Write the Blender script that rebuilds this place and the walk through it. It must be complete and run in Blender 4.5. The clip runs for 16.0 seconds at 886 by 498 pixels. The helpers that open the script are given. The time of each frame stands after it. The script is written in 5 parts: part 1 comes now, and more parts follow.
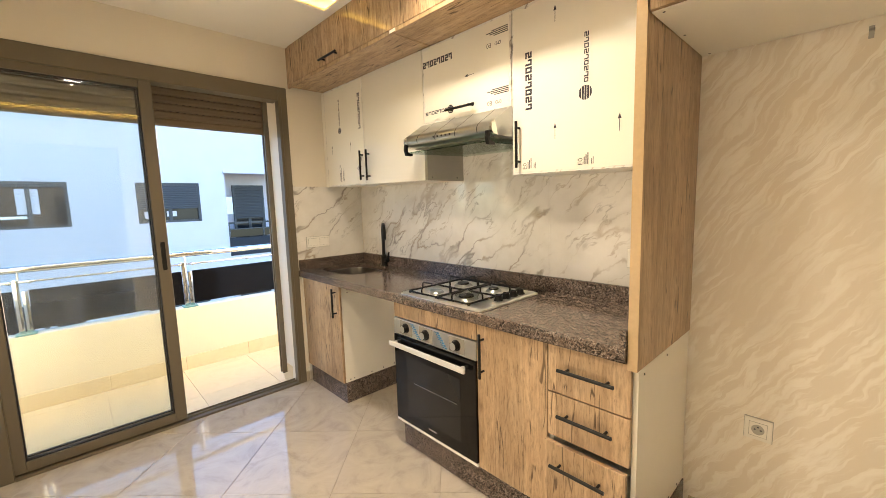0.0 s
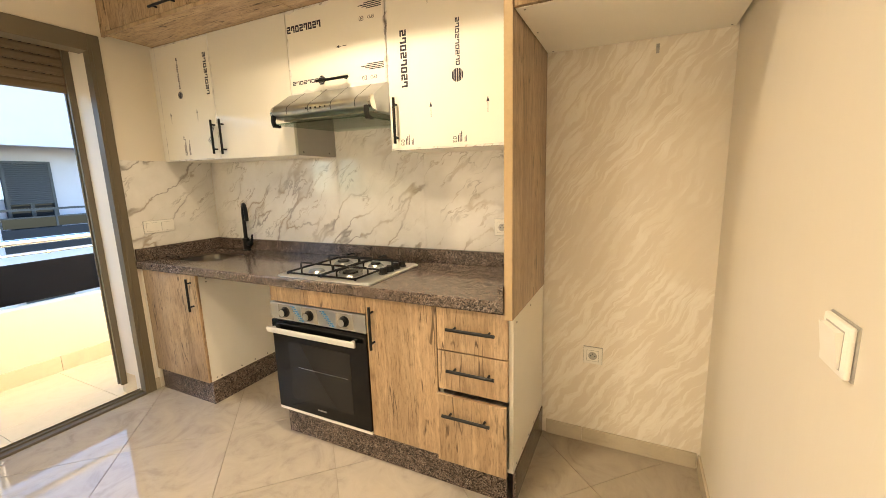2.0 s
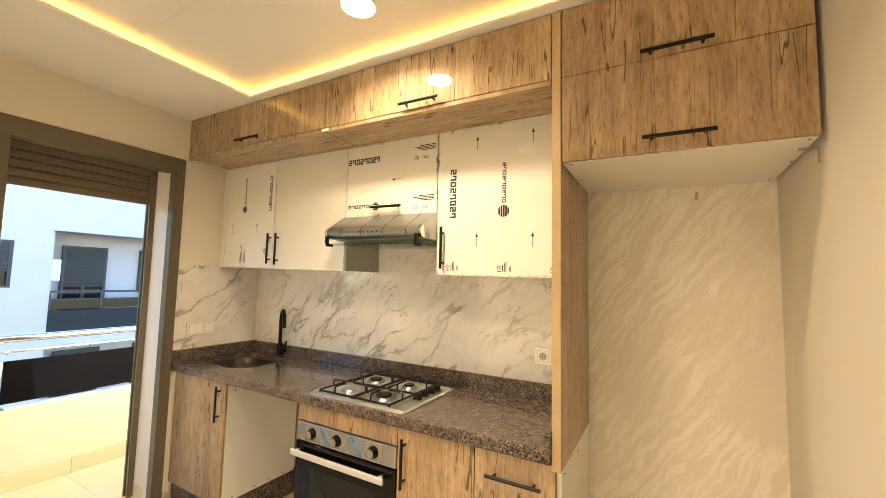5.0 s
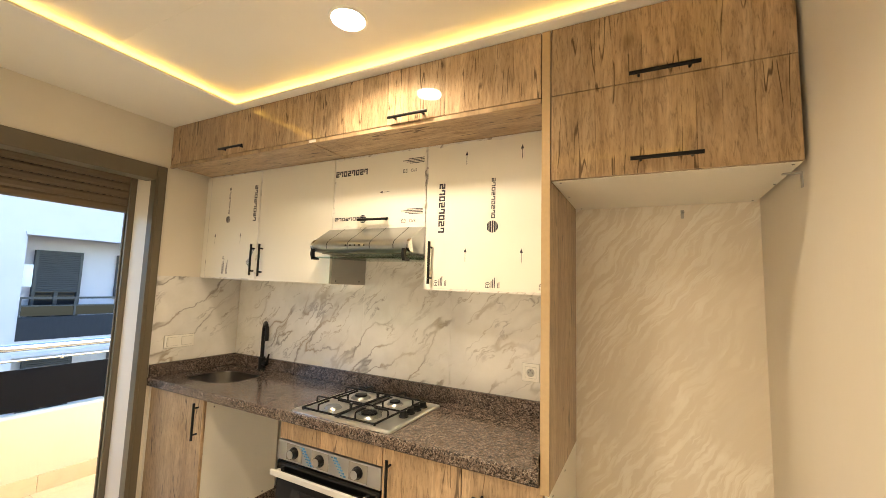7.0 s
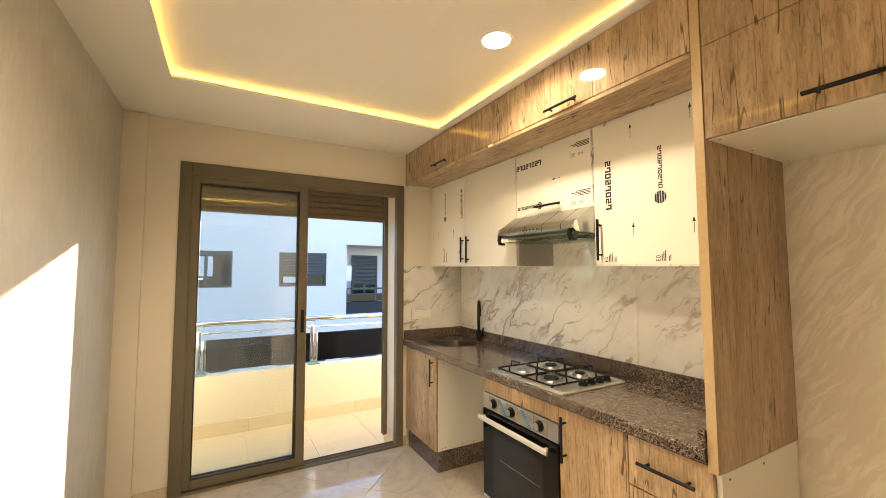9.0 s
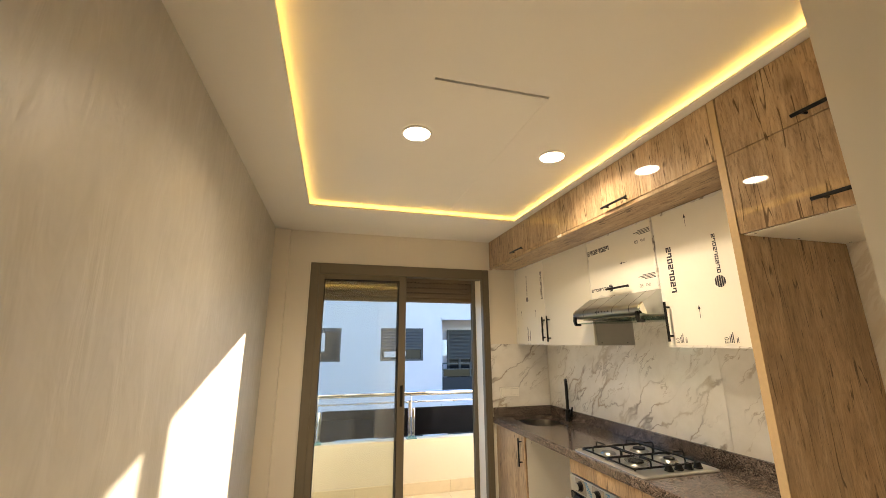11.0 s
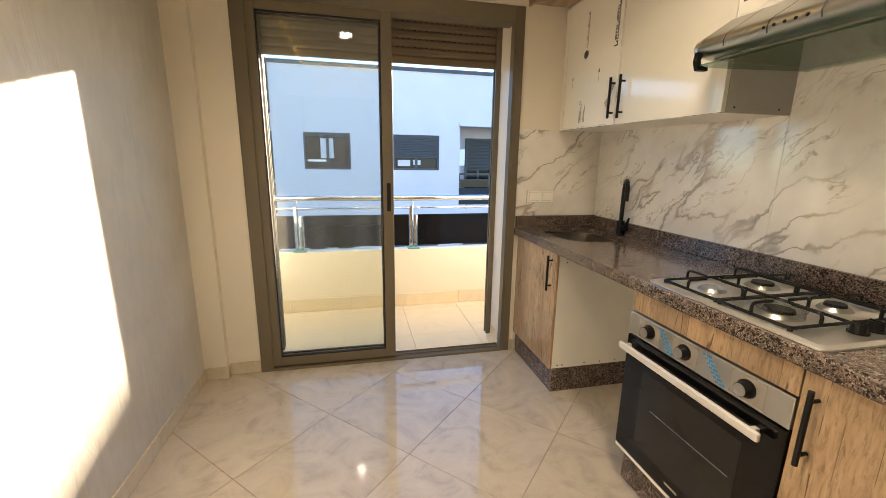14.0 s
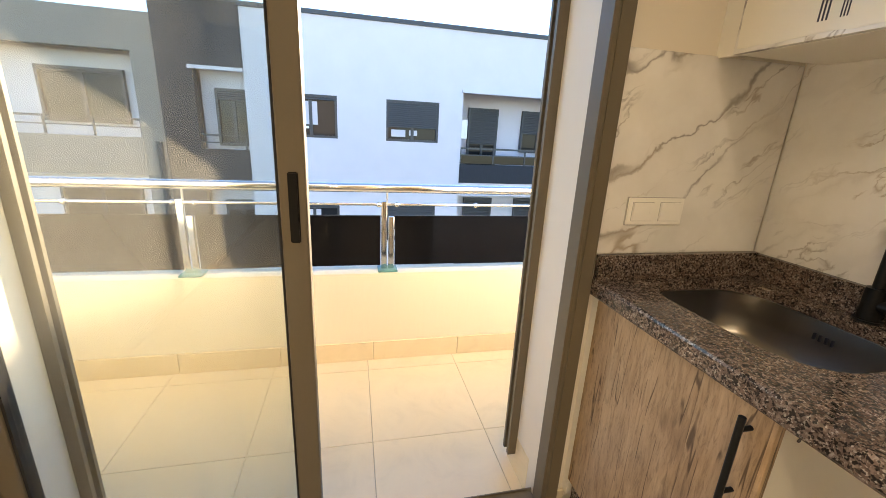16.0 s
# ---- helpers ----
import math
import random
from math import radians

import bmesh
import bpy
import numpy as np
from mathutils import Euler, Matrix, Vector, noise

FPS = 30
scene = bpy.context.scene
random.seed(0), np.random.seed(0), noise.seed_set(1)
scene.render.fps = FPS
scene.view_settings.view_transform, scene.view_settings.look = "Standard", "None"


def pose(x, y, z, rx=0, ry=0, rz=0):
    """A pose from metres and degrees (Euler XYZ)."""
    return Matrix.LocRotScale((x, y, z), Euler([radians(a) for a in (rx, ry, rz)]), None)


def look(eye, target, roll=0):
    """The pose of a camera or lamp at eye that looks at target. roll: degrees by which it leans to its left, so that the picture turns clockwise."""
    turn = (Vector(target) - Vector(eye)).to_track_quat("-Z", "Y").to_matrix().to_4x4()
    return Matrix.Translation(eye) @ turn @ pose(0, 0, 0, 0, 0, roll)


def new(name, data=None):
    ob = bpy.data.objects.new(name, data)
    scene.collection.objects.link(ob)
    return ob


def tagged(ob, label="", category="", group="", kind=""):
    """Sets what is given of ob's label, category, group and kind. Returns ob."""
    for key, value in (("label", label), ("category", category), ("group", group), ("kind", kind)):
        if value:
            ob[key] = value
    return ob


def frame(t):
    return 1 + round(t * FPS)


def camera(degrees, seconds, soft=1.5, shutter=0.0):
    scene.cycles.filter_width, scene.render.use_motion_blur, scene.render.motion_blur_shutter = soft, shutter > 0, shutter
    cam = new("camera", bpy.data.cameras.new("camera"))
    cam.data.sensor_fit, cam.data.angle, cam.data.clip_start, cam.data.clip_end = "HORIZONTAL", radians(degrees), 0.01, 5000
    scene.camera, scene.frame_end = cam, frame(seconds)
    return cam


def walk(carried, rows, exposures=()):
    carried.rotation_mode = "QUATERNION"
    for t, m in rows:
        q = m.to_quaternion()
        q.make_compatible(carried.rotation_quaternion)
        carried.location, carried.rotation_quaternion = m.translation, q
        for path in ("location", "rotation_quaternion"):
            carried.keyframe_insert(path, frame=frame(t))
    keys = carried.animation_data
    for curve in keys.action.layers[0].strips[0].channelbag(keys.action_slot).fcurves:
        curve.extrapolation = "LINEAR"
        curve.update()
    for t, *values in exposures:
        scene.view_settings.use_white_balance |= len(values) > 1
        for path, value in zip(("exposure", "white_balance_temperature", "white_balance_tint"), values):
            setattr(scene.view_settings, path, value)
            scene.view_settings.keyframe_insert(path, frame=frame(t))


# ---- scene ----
cam = camera(96.8, 16.0, 0.7)
PATH = [
    (0, (0.101, 0.121, 1.34), (1.468, 1.562, 1.106), -1.7),
    (0.5, (0.011, 0.212, 1.368), (1.621, 1.389, 1.22), -0.4),
    (1, (0.002, 0.195, 1.353), (1.697, 1.237, 1.149), -0.6),
    (1.5, (-0.002, 0.139, 1.327), (1.709, 1.129, 1.024), -1.8),
    (2, (-0.009, 0.175, 1.313), (1.759, 1.044, 0.969), -1.7),
    (2.5, (-0.027, 0.221, 1.344), (1.8, 0.988, 1.074), -0.9),
    (3, (-0.034, 0.211, 1.356), (1.792, 0.994, 1.123), -0.4),
    (3.5, (-0.039, 0.231, 1.342), (1.734, 1.134, 1.134), -0.1),
    (4, (-0.057, 0.247, 1.366), (1.668, 1.25, 1.227), 0.2),
    (4.5, (-0.054, 0.243, 1.399), (1.662, 1.269, 1.387), 0.5),
    (5, (-0.052, 0.244, 1.432), (1.683, 1.228, 1.587), 1.3),
    (5.2, (-0.051, 0.239, 1.454), (1.689, 1.206, 1.653), 1.4),
    (7.3, (-0.037, 0.26, 1.47), (1.73, 1.178, 1.654), 1.8),
    (7.5, (-0.015, 0.253, 1.453), (1.724, 1.234, 1.581), 1.9),
    (8, (0.091, 0.153, 1.395), (1.653, 1.402, 1.396), 1.8),
    (8.5, (0.089, 0.035, 1.383), (1.363, 1.577, 1.348), 1.0),
    (9, (-0.015, -0.125, 1.42), (0.951, 1.621, 1.546), -0.1),
    (9.5, (-0.004, -0.254, 1.499), (0.695, 1.571, 1.925), -0.9),
    (9.7, (0.026, -0.31, 1.518), (0.635, 1.519, 2.052), -0.8),
    (11.8, (-0.123, -0.499, 1.412), (0.376, 1.41, 1.736), -0.0),
    (12, (-0.121, -0.472, 1.403), (0.378, 1.452, 1.625), 0.1),
    (12.5, (-0.059, -0.383, 1.377), (0.439, 1.554, 1.355), 0.4),
    (13, (0.046, -0.173, 1.328), (0.526, 1.756, 1.108), 0.5),
    (13.5, (0.12, 0.212, 1.301), (0.582, 2.124, 0.94), 0.6),
    (14, (0.306, 0.583, 1.282), (0.73, 2.489, 0.85), 0.8),
    (14.5, (0.388, 0.943, 1.278), (0.765, 2.849, 0.803), 1.0),
    (15, (0.44, 1.307, 1.29), (0.798, 3.202, 0.76), 1.3),
    (15.5, (0.6, 1.648, 1.278), (0.923, 3.542, 0.722), 1.6),
    (16, (0.638, 2.011, 1.254), (1.075, 3.881, 0.696), 2.9),
]
EXPOSURES = [(0, 2.93, 7000, 10), (0.8, 2.93, 7200, 10), (1.5, 2.98, 7400, 10), (2.0, 2.98, 7600, 10), (2.5, 2.93, 5900, 12), (3.5, 2.98, 6800, 12), (4.2, 2.98, 8000, 10), (5.0, 2.88, 7900, 10), (7.5, 2.83, 7400, 10), (8.5, 2.83, 7600, 10), (9.0, 2.78, 7700, 10), (9.5, 2.63, 7300, 10), (12.5, 2.52, 7400, 10), (13.5, 2.5, 7400, 10), (14.5, 2.7, 6800, 12), (15.5, 2.75, 7300, 12), (16, 2.62, 7700, 12)]
walk(cam, [(t, look(eye, target, roll)) for t, eye, target, roll in PATH], EXPOSURES)

# ---------- light ----------
SUN_DIR = Vector((-0.56, -1.0, -0.319)).normalized()
world = bpy.data.worlds.new("sky")
scene.world = world
world.use_nodes = True
_nt = world.node_tree
_sky = _nt.nodes.new("ShaderNodeTexSky")
_sky.sky_type = "NISHITA"
_sky.sun_disc = False
_sky.sun_elevation = math.asin(-SUN_DIR.z)
_sky.sun_rotation = math.atan2(-SUN_DIR.x, -SUN_DIR.y)
_sky.dust_density = 0.0
_sky.ozone_density = 4.0
_sky.air_density = 0.8
_sky.altitude = 600
_nt.links.new(_sky.outputs[0], _nt.nodes["Background"].inputs[0])
_nt.nodes["Background"].inputs[1].default_value = 0.15

sun = new("sun", bpy.data.lights.new("sun", "SUN"))
sun.data.energy = 5.0
sun.data.angle = radians(0.9)
sun.data.color = (1.0, 0.86, 0.68)
sun.matrix_world = look((6, 12, 8), Vector((6, 12, 8)) + SUN_DIR)

WARM = (1.0, 0.84, 0.64)


# ---------- material helpers ----------
def mat(name, color=(0.8, 0.8, 0.8), rough=0.5, metal=0.0, spec=0.5, coat=0.0):
    m = bpy.data.materials.new(name)
    m.use_nodes = True
    b = m.node_tree.nodes["Principled BSDF"]
    b.inputs["Base Color"].default_value = (*color, 1)
    b.inputs["Roughness"].default_value = rough
    b.inputs["Metallic"].default_value = metal
    b.inputs["Specular IOR Level"].default_value = spec
    b.inputs["Coat Weight"].default_value = coat
    b.inputs["Coat Roughness"].default_value = 0.025
    return m, m.node_tree, b


def put_in(nt, socket, v):
    if isinstance(v, bpy.types.NodeSocket):
        nt.links.new(v, socket)
    elif isinstance(v, tuple) and len(v) == 3 and socket.type == "RGBA":
        socket.default_value = (*v, 1)
    elif v is not None:
        socket.default_value = v


def coords(nt, scale=(1, 1, 1), rot=(0, 0, 0), loc=(0, 0, 0)):
    tc = nt.nodes.new("ShaderNodeTexCoord")
    mp = nt.nodes.new("ShaderNodeMapping")
    mp.inputs["Scale"].default_value = scale
    mp.inputs["Rotation"].default_value = rot
    mp.inputs["Location"].default_value = loc
    nt.links.new(tc.outputs["Object"], mp.inputs["Vector"])
    return mp.outputs[0]


def noisy(nt, vec, scale=5.0, detail=4.0, rough=0.5, dist=0.0):
    n = nt.nodes.new("ShaderNodeTexNoise")
    put_in(nt, n.inputs["Vector"], vec)
    n.inputs["Scale"].default_value = scale
    n.inputs["Detail"].default_value = detail
    n.inputs["Roughness"].default_value = rough
    n.inputs["Distortion"].default_value = dist
    return n.outputs["Fac"]


def voro(nt, vec, scale=5.0, feature="F1", out="Distance"):
    n = nt.nodes.new("ShaderNodeTexVoronoi")
    n.feature = feature
    put_in(nt, n.inputs["Vector"], vec)
    n.inputs["Scale"].default_value = scale
    return n.outputs[out]


def ramp(nt, fac, stops):
    n = nt.nodes.new("ShaderNodeValToRGB")
    put_in(nt, n.inputs[0], fac)
    els = n.color_ramp.elements
    while len(els) < len(stops):
        els.new(0.5)
    for e, (p, c) in zip(els, stops):
        e.position = p
        e.color = (*c, 1) if isinstance(c, tuple) else (c, c, c, 1)
    return n.outputs[0]


def calc(nt, op, a, b=0.0, c=0.0):
    n = nt.nodes.new("ShaderNodeMath")
    n.operation = op
    for s, v in zip(n.inputs, (a, b, c)):
        put_in(nt, s, v)
    return n.outputs[0]


def mixc(nt, fac, a, b, mode="MIX"):
    n = nt.nodes.new("ShaderNodeMix")
    n.data_type = "RGBA"
    n.blend_type = mode
    put_in(nt, n.inputs[0], fac)
    put_in(nt, n.inputs[6], a)
    put_in(nt, n.inputs[7], b)
    return n.outputs[2]


def bumped(nt, b, height, strength=0.3, dist=0.002):
    n = nt.nodes.new("ShaderNodeBump")
    n.inputs["Strength"].default_value = strength
    n.inputs["Distance"].default_value = dist
    put_in(nt, n.inputs["Height"], height)
    nt.links.new(n.outputs[0], b.inputs["Normal"])


def xyz(nt, vec):
    n = nt.nodes.new("ShaderNodeSeparateXYZ")
    put_in(nt, n.inputs[0], vec)
    return n.outputs


def vec3(nt, x, y, z):
    n = nt.nodes.new("ShaderNodeCombineXYZ")
    for s, v in zip(n.inputs, (x, y, z)):
        put_in(nt, s, v)
    return n.outputs[0]


# ---------- materials ----------
def oak(name, along="z", rough=0.55, tint=1.0):
    """Oak decor board: staves with grain, knots and dark cracks."""
    m, nt, b = mat(name, rough=0.42, spec=0.25 if rough < 0.7 else 0.06, coat=rough)
    p = xyz(nt, coords(nt))
    if along == "z":
        h, g = calc(nt, "ADD", p[0], p[1]), p[2]
    else:
        h, g = p[0], p[1]
    stave = calc(nt, "FLOOR", calc(nt, "DIVIDE", h, 0.145))
    wn = nt.nodes.new("ShaderNodeTexWhiteNoise")
    wn.noise_dimensions = "1D"
    put_in(nt, wn.inputs["W"], stave)
    shift = calc(nt, "MULTIPLY", wn.outputs["Value"], 7.0)
    gs = calc(nt, "ADD", g, shift)
    fine = noisy(nt, vec3(nt, calc(nt, "MULTIPLY", h, 110.0), calc(nt, "MULTIPLY", gs, 17.0), 0.0), 1.0, 6.0, 0.7, 0.8)
    broad = noisy(nt, vec3(nt, calc(nt, "MULTIPLY", h, 11.0), calc(nt, "MULTIPLY", gs, 1.6), shift), 1.0, 4.0, 0.55, 1.6)
    rings = noisy(nt, vec3(nt, calc(nt, "MULTIPLY", h, 26.0), calc(nt, "MULTIPLY", gs, 2.2), 3.0), 1.0, 3.0, 0.5, 2.5)
    base = ramp(nt, broad, [(0.28, (0.34, 0.225, 0.13)), (0.5, (0.47, 0.325, 0.195)), (0.72, (0.58, 0.42, 0.265))])
    base = mixc(nt, calc(nt, "MULTIPLY", calc(nt, "ABSOLUTE", calc(nt, "SUBTRACT", rings, 0.5)), 1.5), base, (0.24, 0.145, 0.075))
    base = mixc(nt, 0.8, base, ramp(nt, fine, [(0.3, 0.40), (0.50, 0.92), (0.72, 1.15)]), "MULTIPLY")
    tone = calc(nt, "MULTIPLY_ADD", wn.outputs["Value"], 0.30, 0.80 * tint)
    base = mixc(nt, 1.0, base, vec3(nt, tone, tone, tone), "MULTIPLY")
    knot = voro(nt, vec3(nt, calc(nt, "MULTIPLY", h, 7.0), calc(nt, "MULTIPLY", gs, 3.2), 0.0), 1.0)
    base = mixc(nt, ramp(nt, knot, [(0.03, 0.5), (0.14, 0.0)]), base, (0.10, 0.052, 0.02))
    ck = noisy(nt, vec3(nt, calc(nt, "MULTIPLY", h, 22.0), calc(nt, "MULTIPLY", gs, 1.5), 9.0), 1.0, 2.0, 0.4, 0.25)
    ckm = noisy(nt, vec3(nt, calc(nt, "MULTIPLY", h, 12.0), calc(nt, "MULTIPLY", gs, 7.0), 5.0), 1.0, 2.0)
    crack = ramp(nt, calc(nt, "ABSOLUTE", calc(nt, "SUBTRACT", ck, 0.5)), [(0.006, 1.0), (0.015, 0.0)])
    crack = calc(nt, "MULTIPLY", crack, ramp(nt, ckm, [(0.49, 0.0), (0.54, 1.0)]))
    seam = ramp(nt, calc(nt, "FRACT", calc(nt, "DIVIDE", h, 0.145)), [(0.010, 0.7), (0.022, 0.0)])
    seam = calc(nt, "MULTIPLY", seam, ramp(nt, ckm, [(0.42, 0.0), (0.5, 1.0)]))
    dark = calc(nt, "MAXIMUM", crack, seam)
    base = mixc(nt, calc(nt, "MULTIPLY", dark, 0.8), base, (0.06, 0.035, 0.018))
    put_in(nt, b.inputs["Base Color"], base)
    put_in(nt, b.inputs["Roughness"], calc(nt, "MULTIPLY_ADD", fine, 0.12, 0.36))
    bumped(nt, b, calc(nt, "SUBTRACT", fine, calc(nt, "MULTIPLY", dark, 2.0)), 0.10, 0.001)
    return m


def marble(name, vein=1.0, rough=0.07):
    """White glazed stoneware with slanting grey and ochre veins that fork and fade."""
    m, nt, b = mat(name, rough=rough, coat=0.0)
    p = xyz(nt, coords(nt))
    h = calc(nt, "ADD", p[1], calc(nt, "MULTIPLY", p[0], -0.8))
    u = calc(nt, "SUBTRACT", p[2], h)
    v = calc(nt, "ADD", p[2], calc(nt, "MULTIPLY", h, 0.85))
    warp = noisy(nt, coords(nt), 3.4, 6.0, 0.6)
    v2 = calc(nt, "MULTIPLY_ADD", warp, 0.26, v)
    n1 = noisy(nt, vec3(nt, calc(nt, "MULTIPLY", u, 0.9), calc(nt, "MULTIPLY", v2, 3.3), 0.0), 1.0, 3.0, 0.5)
    n2 = noisy(nt, vec3(nt, calc(nt, "MULTIPLY", u, 1.8), calc(nt, "MULTIPLY", v2, 7.5), 4.0), 1.0, 4.0, 0.55)
    mask = noisy(nt, coords(nt, loc=(3, 1, 2)), 2.2, 2.0)
    mask2 = noisy(nt, coords(nt, loc=(1, 6, 4)), 3.6, 2.0)
    d1 = calc(nt, "ABSOLUTE", calc(nt, "SUBTRACT", n1, 0.5))
    d2 = calc(nt, "ABSOLUTE", calc(nt, "SUBTRACT", n2, 0.52))
    core = ramp(nt, d1, [(0.0, 1.0), (0.007, 0.7), (0.015, 0.12), (0.024, 0.0)])
    halo = ramp(nt, d1, [(0.0, 0.30), (0.04, 0.10), (0.09, 0.0)])
    thin = ramp(nt, d2, [(0.0, 0.9), (0.009, 0.35), (0.020, 0.0)])
    w1 = calc(nt, "MULTIPLY", core, ramp(nt, mask, [(0.40, 0.06), (0.56, 1.0)]))
    wh = calc(nt, "MULTIPLY", halo, ramp(nt, mask2, [(0.40, 0.15), (0.60, 1.0)]))
    w2 = calc(nt, "MULTIPLY", thin, ramp(nt, mask2, [(0.42, 0.0), (0.58, 0.9)]))
    cloud = noisy(nt, coords(nt), 5.0, 4.0, 0.6)
    base = ramp(nt, cloud, [(0.3, (0.72, 0.70, 0.655)), (0.65, (0.83, 0.815, 0.78))])
    tint = ramp(nt, noisy(nt, coords(nt, loc=(7, 3, 1)), 6.0, 2.0), [(0.42, (0.19, 0.17, 0.16)), (0.60, (0.33, 0.25, 0.165))])
    base = mixc(nt, calc(nt, "MULTIPLY", wh, vein), base, (0.40, 0.375, 0.34))
    base = mixc(nt, calc(nt, "MULTIPLY", calc(nt, "MAXIMUM", w1, w2), vein), base, tint)
    put_in(nt, b.inputs["Base Color"], base)
    return m


def granite():
    """Polished brown granite: pink-grey feldspar grains, dark mica flecks, a few pale crystals."""
    m, nt, b = mat("granite", rough=0.12, spec=0.4)
    c = coords(nt)
    wob = nt.nodes.new("ShaderNodeVectorMath")
    wn = nt.nodes.new("ShaderNodeTexNoise")
    put_in(nt, wn.inputs["Vector"], c)
    wn.inputs["Scale"].default_value = 300.0
    wob.operation = "MULTIPLY_ADD"
    nt.links.new(wn.outputs["Color"], wob.inputs[0])
    wob.inputs[1].default_value = (0.005, 0.005, 0.005)
    nt.links.new(c, wob.inputs[2])
    big = xyz(nt, voro(nt, wob.outputs[0], 190.0, out="Color"))
    small = xyz(nt, voro(nt, wob.outputs[0], 400.0, out="Color"))
    base = ramp(nt, big[0], [(0.0, (0.115, 0.082, 0.066)), (0.35, (0.19, 0.138, 0.112)), (0.7, (0.27, 0.205, 0.168)), (1.0, (0.36, 0.295, 0.25))])
    base = mixc(nt, ramp(nt, small[0], [(0.62, 0.0), (0.66, 0.6)]), base, (0.145, 0.10, 0.08))
    base = mixc(nt, ramp(nt, big[1], [(0.72, 0.0), (0.75, 0.9)]), base, (0.018, 0.016, 0.016))
    base = mixc(nt, ramp(nt, small[1], [(0.80, 0.0), (0.83, 0.85)]), base, (0.022, 0.019, 0.019))
    base = mixc(nt, ramp(nt, small[2], [(0.90, 0.0), (0.93, 0.8)]), base, (0.50, 0.44, 0.385))
    cloud = noisy(nt, coords(nt, loc=(9, 1, 3)), 22.0, 3.0, 0.6)
    base = mixc(nt, 1.0, base, ramp(nt, cloud, [(0.36, 0.54), (0.52, 0.74), (0.66, 0.92)]), "MULTIPLY")
    put_in(nt, b.inputs["Base Color"], base)
    put_in(nt, b.inputs["Roughness"], calc(nt, "MULTIPLY_ADD", small[1], 0.08, 0.10))
    bumped(nt, b, small[1], 0.05, 0.0004)
    return m


def plaster(name, color, rough=0.55, relief=0.25, slant=False):
    m, nt, b = mat(name, color, rough)
    c = coords(nt)
    big = noisy(nt, c, 1.6, 3.0, 0.55)
    small = noisy(nt, c, 34.0, 4.0, 0.6)
    lo = tuple(k * 0.93 for k in color)
    hi = tuple(min(1, k * 1.03) for k in color)
    base = mixc(nt, big, lo, hi)
    put_in(nt, b.inputs["Base Color"], base)
    trowel = noisy(nt, coords(nt, scale=(6, 6, 1.6)), 2.6, 4.0, 0.55, 0.8)
    put_in(nt, b.inputs["Roughness"], calc(nt, "MULTIPLY_ADD", trowel, 0.2, rough - 0.1))
    bumped(nt, b, calc(nt, "MULTIPLY_ADD", small, 0.15, trowel), relief, 0.004)
    return m


def stucco_waves():
    """Trowelled satin plaster with soft upright waves and cloudy patches."""
    m, nt, b = mat("trowelled_plaster", rough=0.42)
    c = coords(nt)
    waves = noisy(nt, coords(nt, scale=(1, 8, 2.2), rot=(0.16, 0, 0)), 1.0, 3.0, 0.5, 1.6)
    strokes = noisy(nt, coords(nt, scale=(1, 15, 5), rot=(-0.6, 0, 0), loc=(0, 3, 1)), 1.0, 4.0, 0.55, 1.2)
    big = noisy(nt, c, 1.7, 4.0, 0.6, 0.6)
    tone = calc(nt, "MULTIPLY_ADD", strokes, 0.10, calc(nt, "MULTIPLY", big, 0.22))
    put_in(nt, b.inputs["Base Color"], ramp(nt, tone, [(0.09, (0.455, 0.432, 0.388)), (0.23, (0.595, 0.568, 0.517))]))
    put_in(nt, b.inputs["Roughness"], calc(nt, "MULTIPLY_ADD", strokes, -0.22, 0.52))
    bumped(nt, b, calc(nt, "MULTIPLY_ADD", strokes, 0.06, waves), 0.55, 0.014)
    return m


def stucco_pearl():
    """Pearl stucco with brushed slanting lights that gather in fans."""
    m, nt, b = mat("pearl_stucco", rough=0.45)
    p = xyz(nt, coords(nt))
    u = calc(nt, "SUBTRACT", calc(nt, "MULTIPLY", p[2], 0.8), p[1])
    v = calc(nt, "ADD", calc(nt, "MULTIPLY", p[2], 0.8), calc(nt, "MULTIPLY", p[1], 1.15))
    w = noisy(nt, coords(nt), 3.0, 4.0, 0.6)
    bent = calc(nt, "MULTIPLY_ADD", w, 0.24, v)
    st = noisy(nt, vec3(nt, calc(nt, "MULTIPLY", u, 3.6), calc(nt, "MULTIPLY", bent, 24.0), 0.0), 1.0, 5.0, 0.62, 0.5)
    fine = noisy(nt, vec3(nt, calc(nt, "MULTIPLY", u, 5.0), calc(nt, "MULTIPLY", bent, 48.0), 3.0), 1.0, 3.0, 0.6, 0.3)
    patch = noisy(nt, coords(nt, loc=(2, 5, 1)), 1.9, 4.0, 0.6)
    k = calc(nt, "MULTIPLY", ramp(nt, st, [(0.46, 0.0), (0.54, 0.8), (0.66, 1.0)]), ramp(nt, patch, [(0.36, 0.10), (0.50, 1.0)]))
    k = calc(nt, "MULTIPLY", k, ramp(nt, fine, [(0.34, 0.55), (0.52, 1.0)]))
    put_in(nt, b.inputs["Base Color"], mixc(nt, k, (0.79, 0.72, 0.615), (0.92, 0.875, 0.79)))
    put_in(nt, b.inputs["Roughness"], calc(nt, "MULTIPLY_ADD", k, -0.16, 0.5))
    bumped(nt, b, st, 0.12, 0.002)
    return m


